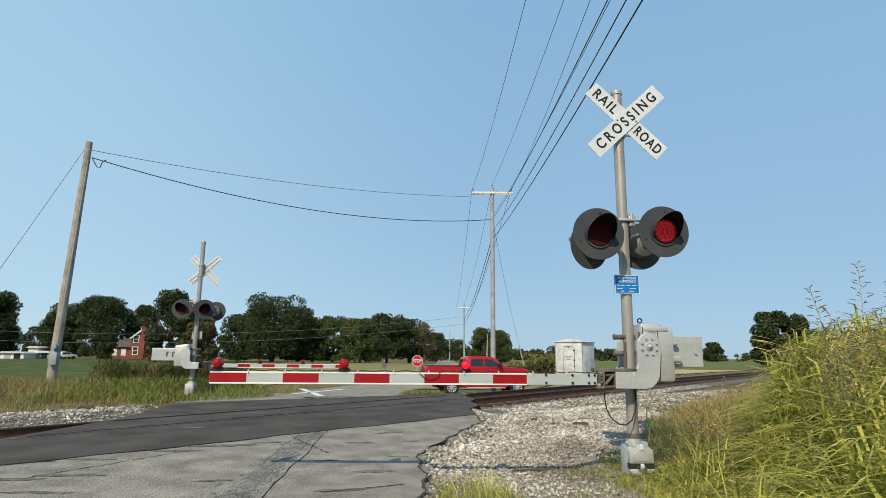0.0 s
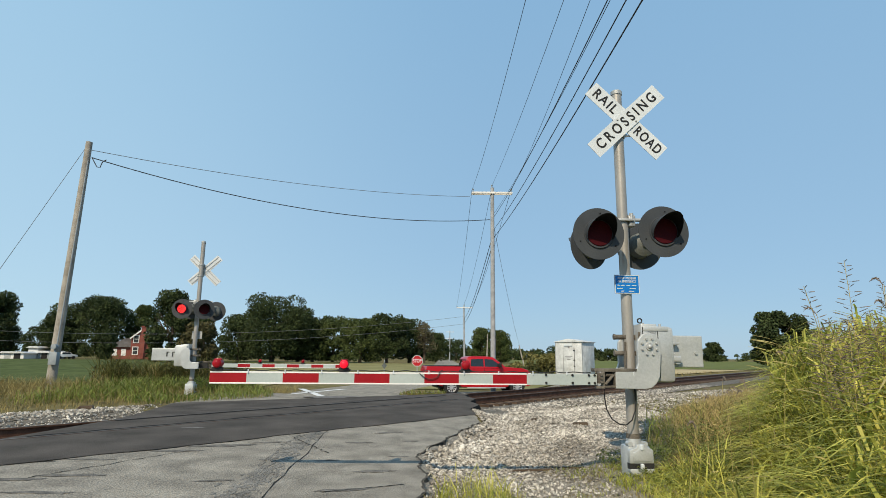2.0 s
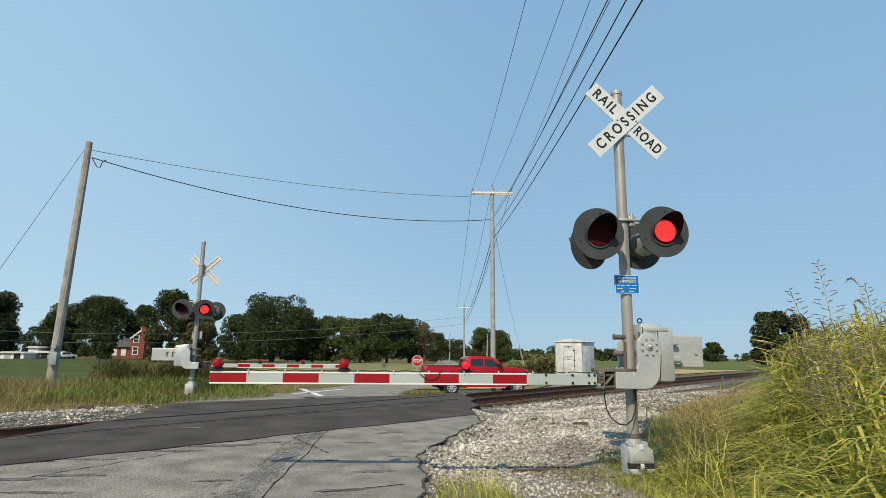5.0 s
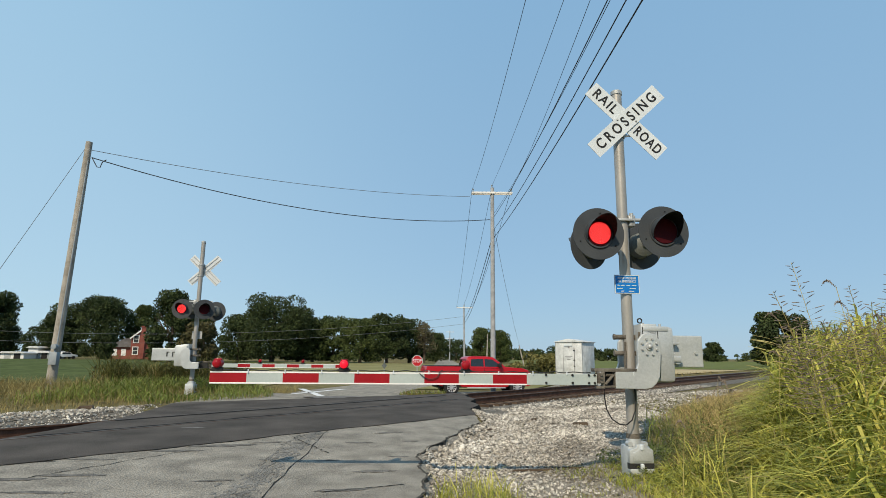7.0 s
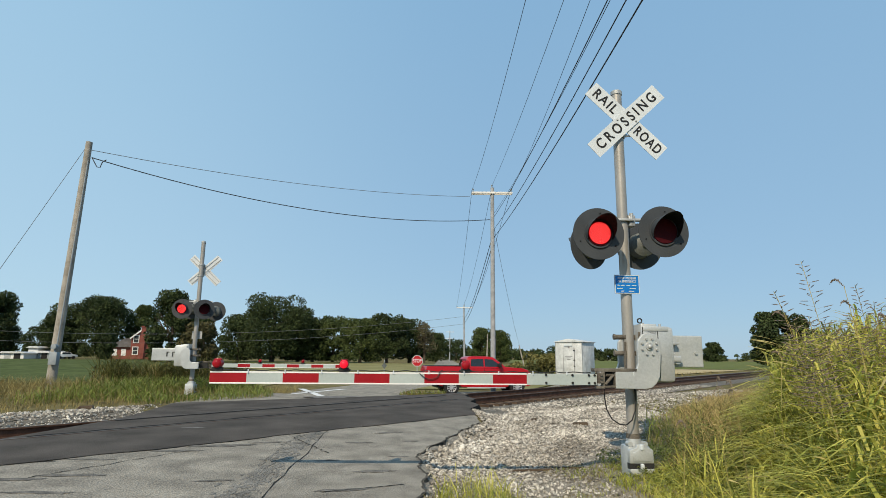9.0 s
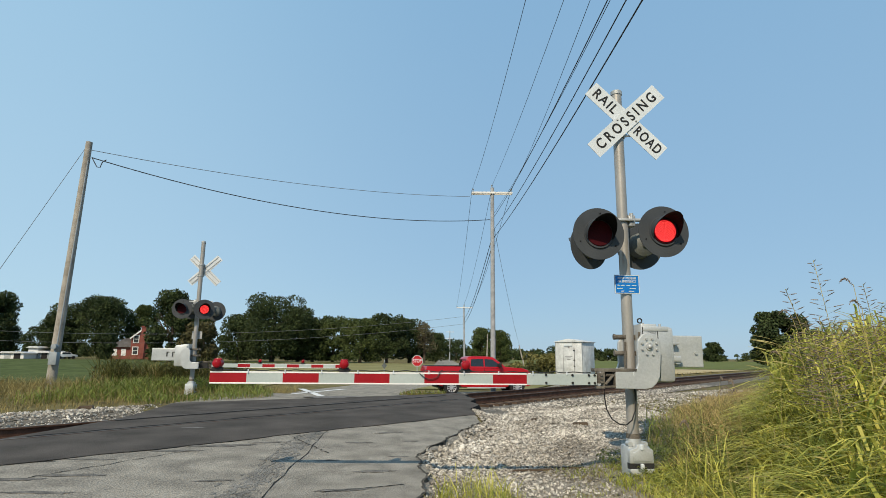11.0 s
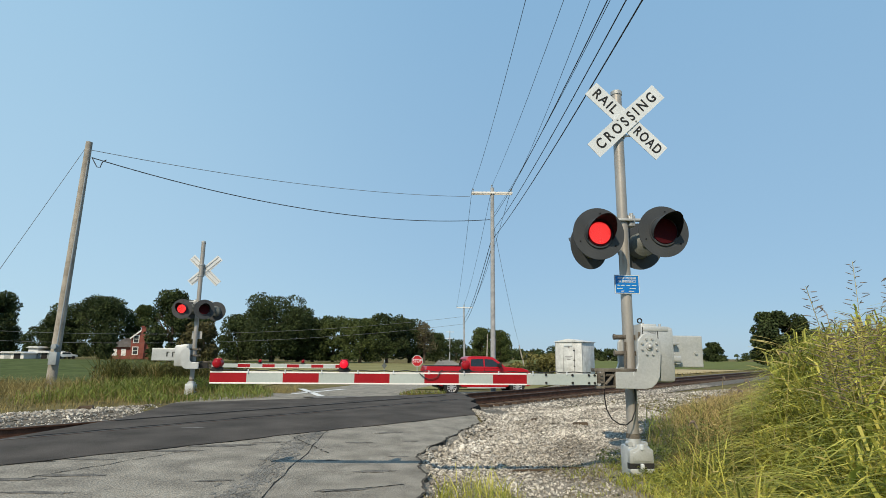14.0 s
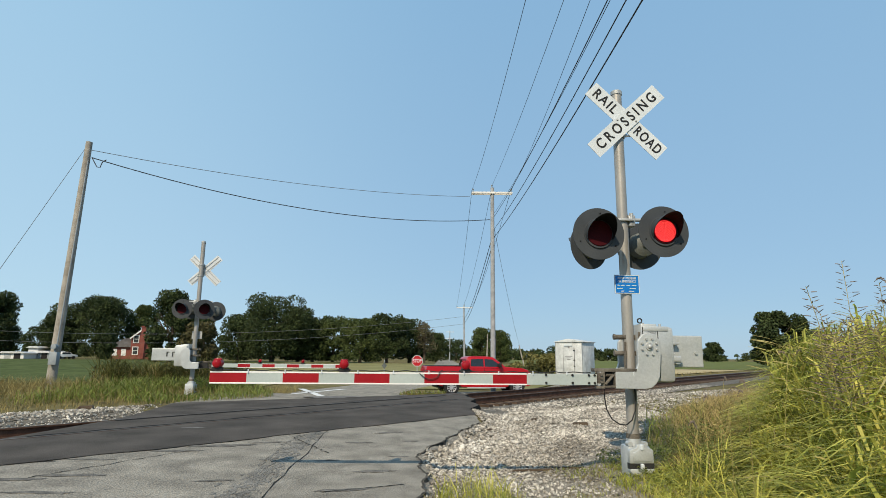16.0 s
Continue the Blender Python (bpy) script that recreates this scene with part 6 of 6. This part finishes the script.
front = lambda x, y: ((x - 2.36) ** 2 + (y - 6.85) ** 2 > 0.13) & (x > -0.15 + 0.25 * (y - 6)) & (S(x, y) < 4.6) & (y < 7.9) & (sm(7.4, 6.0, y - 0.35 * np.sin(x * 4.1)) + 0.25 * (x > 1.4) > 0.35)
grass("short_grass", 44, 15000, (-0.2, 3.2, 4.9, 8.0, front), lambda x, y: 0.05 + 0.07 * sm(6.9, 6.0, y), 0.0028, 0.8, M_VERGE, "short dry grass growing through gravel")
grass("short_grass", 45, 1500, (-0.1, 3.2, 4.9, 7.2, front), lambda x, y: 0.10 + 0 * x, 0.0035, 0.8, M_LUSH, "short green grass growing through gravel")
grass("grass_tuft", 46, 520, (-0.05, 0.9, 5.6, 7.0, lambda x, y: ((x - 0.4) / 0.42) ** 2 + ((y - 6.3) / 0.6) ** 2 < 1), lambda x, y: 0.44 + 0 * x, 0.0042, 0.7, M_GRASS, "green tuft of grass at the road's edge")
grass("grass_tuft", 62, 420, (-0.05, 0.9, 5.6, 7.0, lambda x, y: ((x - 0.35) / 0.42) ** 2 + ((y - 6.2) / 0.6) ** 2 < 1), lambda x, y: 0.30 + 0 * x, 0.0035, 0.8, M_LUSH, "green tuft of grass at the road's edge")
grass("grass_tuft", 64, 1500, (1.2, 2.7, 7.0, 8.6, lambda x, y: ((x - 1.95) / 0.6) ** 2 + ((y - 7.8) / 0.5) ** 2 < 1), lambda x, y: 0.10 + 0 * x, 0.004, 0.9, M_VERGE, "dry low grass beside the mast")
grass("grass_tuft", 47, 1300, (1.3, 2.6, 7.0, 8.5, lambda x, y: ((x - 2.0) / 0.5) ** 2 + ((y - 7.8) / 0.42) ** 2 < 1), lambda x, y: 0.12 + 0 * x, 0.005, 0.9, M_LUSH, "green tuft of grass beside the mast")
verge = lambda x, y: (S(x, y) > 15.2) & (x < road_left(y)) & (y > 6)
road_left = lambda y: -7.0 + 1.75 * sm(15.5, 17.5, y) - 2.6 * sm(18, 24, y)
grass("verge_grass", 48, 70000, (-34, -5, 9, 33, verge), lambda x, y: 0.20 + 0.25 * sm(15.5, 19, S(x, y)) + 0.30 * sm(17, 22, S(x, y)), 0.007, 0.7, M_VERGE, "dry grass verge beyond the track")
lush = lambda x, y: verge(x, y) & (x > -10.8) & (S(x, y) > 15.3 + 2.0 * (1 - sm(-9.5, -7.2, x))) & ((x + 7.95) ** 2 + (y - 18.3) ** 2 > 0.75)
grass("verge_grass", 49, 26000, (-14, -5, 14, 27, lush), lambda x, y: 0.34 + 0.50 * sm(16.5, 19.0, S(x, y)), 0.008, 0.8, M_FARGRASS, "lush green grass round the far signal")
grass("verge_grass", 50, 4000, (-34, -12, 24, 33, verge), lambda x, y: 0.42 + 0 * x, 0.008, 0.8, M_FARGRASS, "green grass at the field's edge")
weedy = lambda x, y: (y > 22.3 + 0.15 * (x + 12))
grass("tall_weeds", 57, 10500, (-13.2, -8.2, 21.6, 26, weedy), lambda x, y: 1.85 + 0.4 * np.sin(x * 2.3) * np.sin(x * 0.9 + 1), 0.011, 0.7, M_WEEDBLADE, "rank brown-green weeds behind the far signal")
grass("tall_weeds", 58, 2600, (-13.2, -8.2, 21.6, 26, weedy), lambda x, y: 1.5 + 0.3 * np.sin(x * 3.1), 0.008, 0.6, M_BROWN, "dry brown weed stalks behind the far signal")
corner = lambda x, y: (x > -1.5 - 0.09 * (y - 21.5)) & (x < 0.15) & (S(x, y) > 14.2)
grass("corner_grass", 63, 7000, (-2.6, 0.2, 21.4, 28.6, corner), lambda x, y: 0.30 + 0 * x, 0.008, 0.7, M_VERGE, "dry grass corner between the roads")
grass("corner_grass", 51, 4500, (-2.6, 0.2, 21.4, 28.6, corner), lambda x, y: 0.34 + 0 * x, 0.009, 0.6, M_FARGRASS, "green grass corner between the roads")
grass("field_edge_grass", 52, 16000, (5, 40, 22, 60, lambda x, y: (S(x, y) > 13.4) & (S(x, y) < 15.6) & (y > 30)), lambda x, y: 0.22 + 0 * x, 0.016, 0.4, M_VERGE, "dry grass beyond the track")


# ---- tall seeding grass that sways ----
SWAY = []
TIP = ((0, 38), (0.5, 42), (1.0, 30), (1.5, 35), (2.0, 22), (2.5, 30), (3.0, 12), (3.5, 5), (4.2, 12), (5.2, -20), (6.3, -40), (7.0, -47), (7.6, -30), (8.2, -44), (9.0, -38), (10, -15), (11.3, -20), (12.0, -12), (12.5, -22), (13.1, -2), (13.6, 10), (14.0, 34), (14.5, 45), (15.0, 30), (15.5, 38), (16.0, 25))


def seeding_grass(x, y, tip, seed, gain, lag, kind, label):
    rng = np.random.default_rng(seed)
    z0 = float(ground_z(x, y))
    h = tip - z0
    n = 16
    v, f = blades(rng, rng.normal(0, 0.05, n), rng.normal(0, 0.05, n), np.zeros(n), h * rng.uniform(0.4, 0.75, n), 0.007 * rng.uniform(0.7, 1.3, n), 0.7)
    thing = tagged(link("seeding_grass", v.tolist(), f, M_GRASS), label, "grass", "tall seeding grass")
    lean = rng.normal(0, 0.07, 2)
    stalk = [(lean[0] * f_ * f_ * h, lean[1] * f_ * f_ * h, f_ * h) for f_ in np.linspace(0, 1, 9)]
    part("stalk", sweep(stalk, 0.0022, 5), M_STRAW, thing, "thin dry stalk", smooth=True)
    bm = bmesh.new()
    if kind == "panicle":
        for k in range(50):
            f_ = 0.62 + 0.38 * k / 50
            a = k * 2.4
            ln = 0.14 * (1.08 - (f_ - 0.62) / 0.38) * rng.uniform(0.5, 1.2) + 0.015
            b = Vector((lean[0] * f_ * f_ * h, lean[1] * f_ * f_ * h, f_ * h))
            e = b + Vector((math.cos(a) * ln, math.sin(a) * ln, ln * rng.uniform(0.1, 0.45)))
            tube(bm, b, e, 0.0009, n=3)
            for j in range(3):
                c = b.lerp(e, 0.55 + 0.2 * j)
                tube(bm, c, c + (e - b).normalized() * 0.024, 0.004, 0.0015, n=4)
    else:
        for k in range(14):
            f_ = k / 13
            r = 0.011 * math.sin(math.pi * (0.12 + 0.8 * f_))
            c = Vector((stalk[-1][0] + 0.09 * f_ * math.cos(seed), stalk[-1][1] + 0.09 * f_ * math.sin(seed), h + 0.06 * math.sin(f_ * 2.6) - 0.01))
            for j in range(5):
                d = Vector(rng.normal(0, 1, 3).tolist()).normalized()
                tube(bm, c, c + d * r * 1.5, 0.004, 0.001, n=3)
    part("seed_head", bm, M_SEED, thing, "feathery seed head" if kind == "panicle" else "drooping bristly seed head")
    rows = []
    for t, dx in TIP:
        a = math.degrees(math.atan(gain * dx / 220 / 1.7)) + 0.6 * math.sin(t * 4.1 + seed)
        rows.append((t, pose(x, y, z0, 0.4 * math.sin(t * 3.3 + seed * 2), a, 0)))
    thing.matrix_basis = rows[0][1]
    SWAY.append((thing, rows))


rs = random.Random(8)
seeding_grass(3.19, 4.5, 2.21, 1, 1.0, 0, "panicle", "tall grass stem with a feathery seed head")
for k in range(20):
    yy = rs.uniform(4.0, 5.8)
    px = rs.uniform(0.645, 0.82)
    seeding_grass(px * yy, yy, 1.45 + rs.uniform(0.15, 0.62) * (px - 0.5) / 0.25, 60 + k, rs.uniform(0.6, 1.1), 0, "panicle" if k % 3 else "foxtail", "tall grass stem with a feathery seed head" if k % 3 else "tall grass stem with a drooping foxtail head")
for k in range(9):
    yy = rs.uniform(4.2, 7.0)
    px = rs.uniform(0.36, 0.66)
    seeding_grass(px * yy, yy, 0.75 + 0.75 * (px - 0.36) / 0.3 + rs.uniform(0, 0.15), 30 + k, rs.uniform(0.3, 0.7), 0, "foxtail", "tall grass stem with a drooping foxtail head")

# ---- small bird that flies past behind the signal ----
M_FEATHER = mat("dark_feathers", (0.03, 0.027, 0.024), (0.07, 0.06, 0.05), 20, 0.8)
BIRD = empty("bird", pose(12.5, 42, 9.0, 0, 0, -12), "small dark bird in flight", "bird")
bm = bmesh.new()
ball(bm, (0, 0, 0), 0.035, 12, Matrix.Diagonal((2.1, 1, 0.95, 1)))
ball(bm, (0.078, 0, 0.016), 0.024, 10)
tube(bm, (0.098, 0, 0.014), (0.122, 0, 0.010), 0.006, 0.001, n=6)
prism(bm, [(-0.05, 0.008), (-0.14, 0.004), (-0.14, -0.002), (-0.05, -0.012)], -0.018, 0.018)
part("body", bm, M_FEATHER, BIRD, smooth=True)
WINGS = []
for sign in (-1, 1):
    bm = bmesh.new()
    ring = [bm.verts.new((x, sign * y, 0.004)) for x, y in ((0.04, 0.0), (0.055, 0.06), (0.02, 0.15), (-0.02, 0.14), (-0.035, 0.06), (-0.04, 0.0))]
    bm.faces.new(ring)
    bmesh.ops.solidify(bm, geom=list(bm.faces), thickness=0.006)
    WINGS.append((sign, part("wing", bm, M_FEATHER, BIRD)))

# ---- motion of the lamps and the tall grass ----
HALF = 0.618


def flash(led, lit, back=0.02, fore=-0.036):
    """Key a diode plate forward while it is lit; lit: list of (start, end)."""
    off, on = pose(0, back, 0), pose(0, fore, 0)
    rows, state = [(0.0, on if any(a <= 0 for a, b in lit) else off)], None
    for a, b in lit:
        if a > 0.05:
            rows += [(a - 0.034, off), (a, on)]
        if b < 15.95:
            rows += [(b - 0.034, on), (b, off)]
    rows.append((16.0, rows[-1][1]))
    walk(led, rows)


def spells(first, last, phase):
    out = []
    t = phase - 8 * HALF
    while t < 16.2:
        a, b = max(t, first), min(t + HALF, last)
        if b - a > 0.12:
            out.append((a, b))
        t += 2 * HALF
    return out


def motions():
    flash(LED_PARTS["near", "front", "left"], spells(3.6, 16.1, 4.05))
    flash(LED_PARTS["near", "front", "right"], spells(4.2, 16.1, 4.05 + HALF))
    # added strings stand in for diodes that look dim as they pulse against the shutter
    flash(LED_PARTS["near", "front", "left", "lower"], [(2.97, 3.38)])
    flash(LED_PARTS["near", "front", "right", "lower"], [(0.0, 0.26), (3.44, 4.05)])
    flash(LED_PARTS["near", "front", "right", "upper"], [(0.0, 0.22), (3.58, 4.05)])
    # the far mast stands turned about, so its left and right change over
    flash(LED_PARTS["far", "back", "right"], spells(1.2, 14.3, 4.05))
    flash(LED_PARTS["far", "back", "left"], spells(1.0, 14.3, 4.05 + HALF))
    gate = NEAR_GATE["label"]
    flash(LED_PARTS[gate, 1], spells(0.0, 16.1, 4.05), 0.03, -0.007)
    flash(LED_PARTS[gate, 2], spells(0.0, 9.5, 4.05 + HALF), 0.03, -0.007)
    for thing, rows in SWAY:
        walk(thing, rows)
    course = ((0.0, 10.9, 11.18), (0.2, 12.39, 10.98), (0.4, 14.93, 10.70), (0.6, 18.02, 10.43), (0.8, 21.24, 9.94), (1.0, 23.92, 8.93), (1.2, 26.74, 8.23), (1.4, 29.68, 7.71), (2.0, 38.5, 7.0), (16.0, 190.0, 7.0))
    walk(BIRD, [(t, pose(x, 42, z, 0, 4 * math.sin(9 * t), 0)) for t, x, z in course])
    for sign, wing in WINGS:
        beat = [(0.1 * k, pose(0, sign * 0.02, 0.01, sign * (38 if k % 2 else -24), 0, 0)) for k in range(21)]
        walk(wing, beat + [(16.0, beat[-1][1])])


motions()
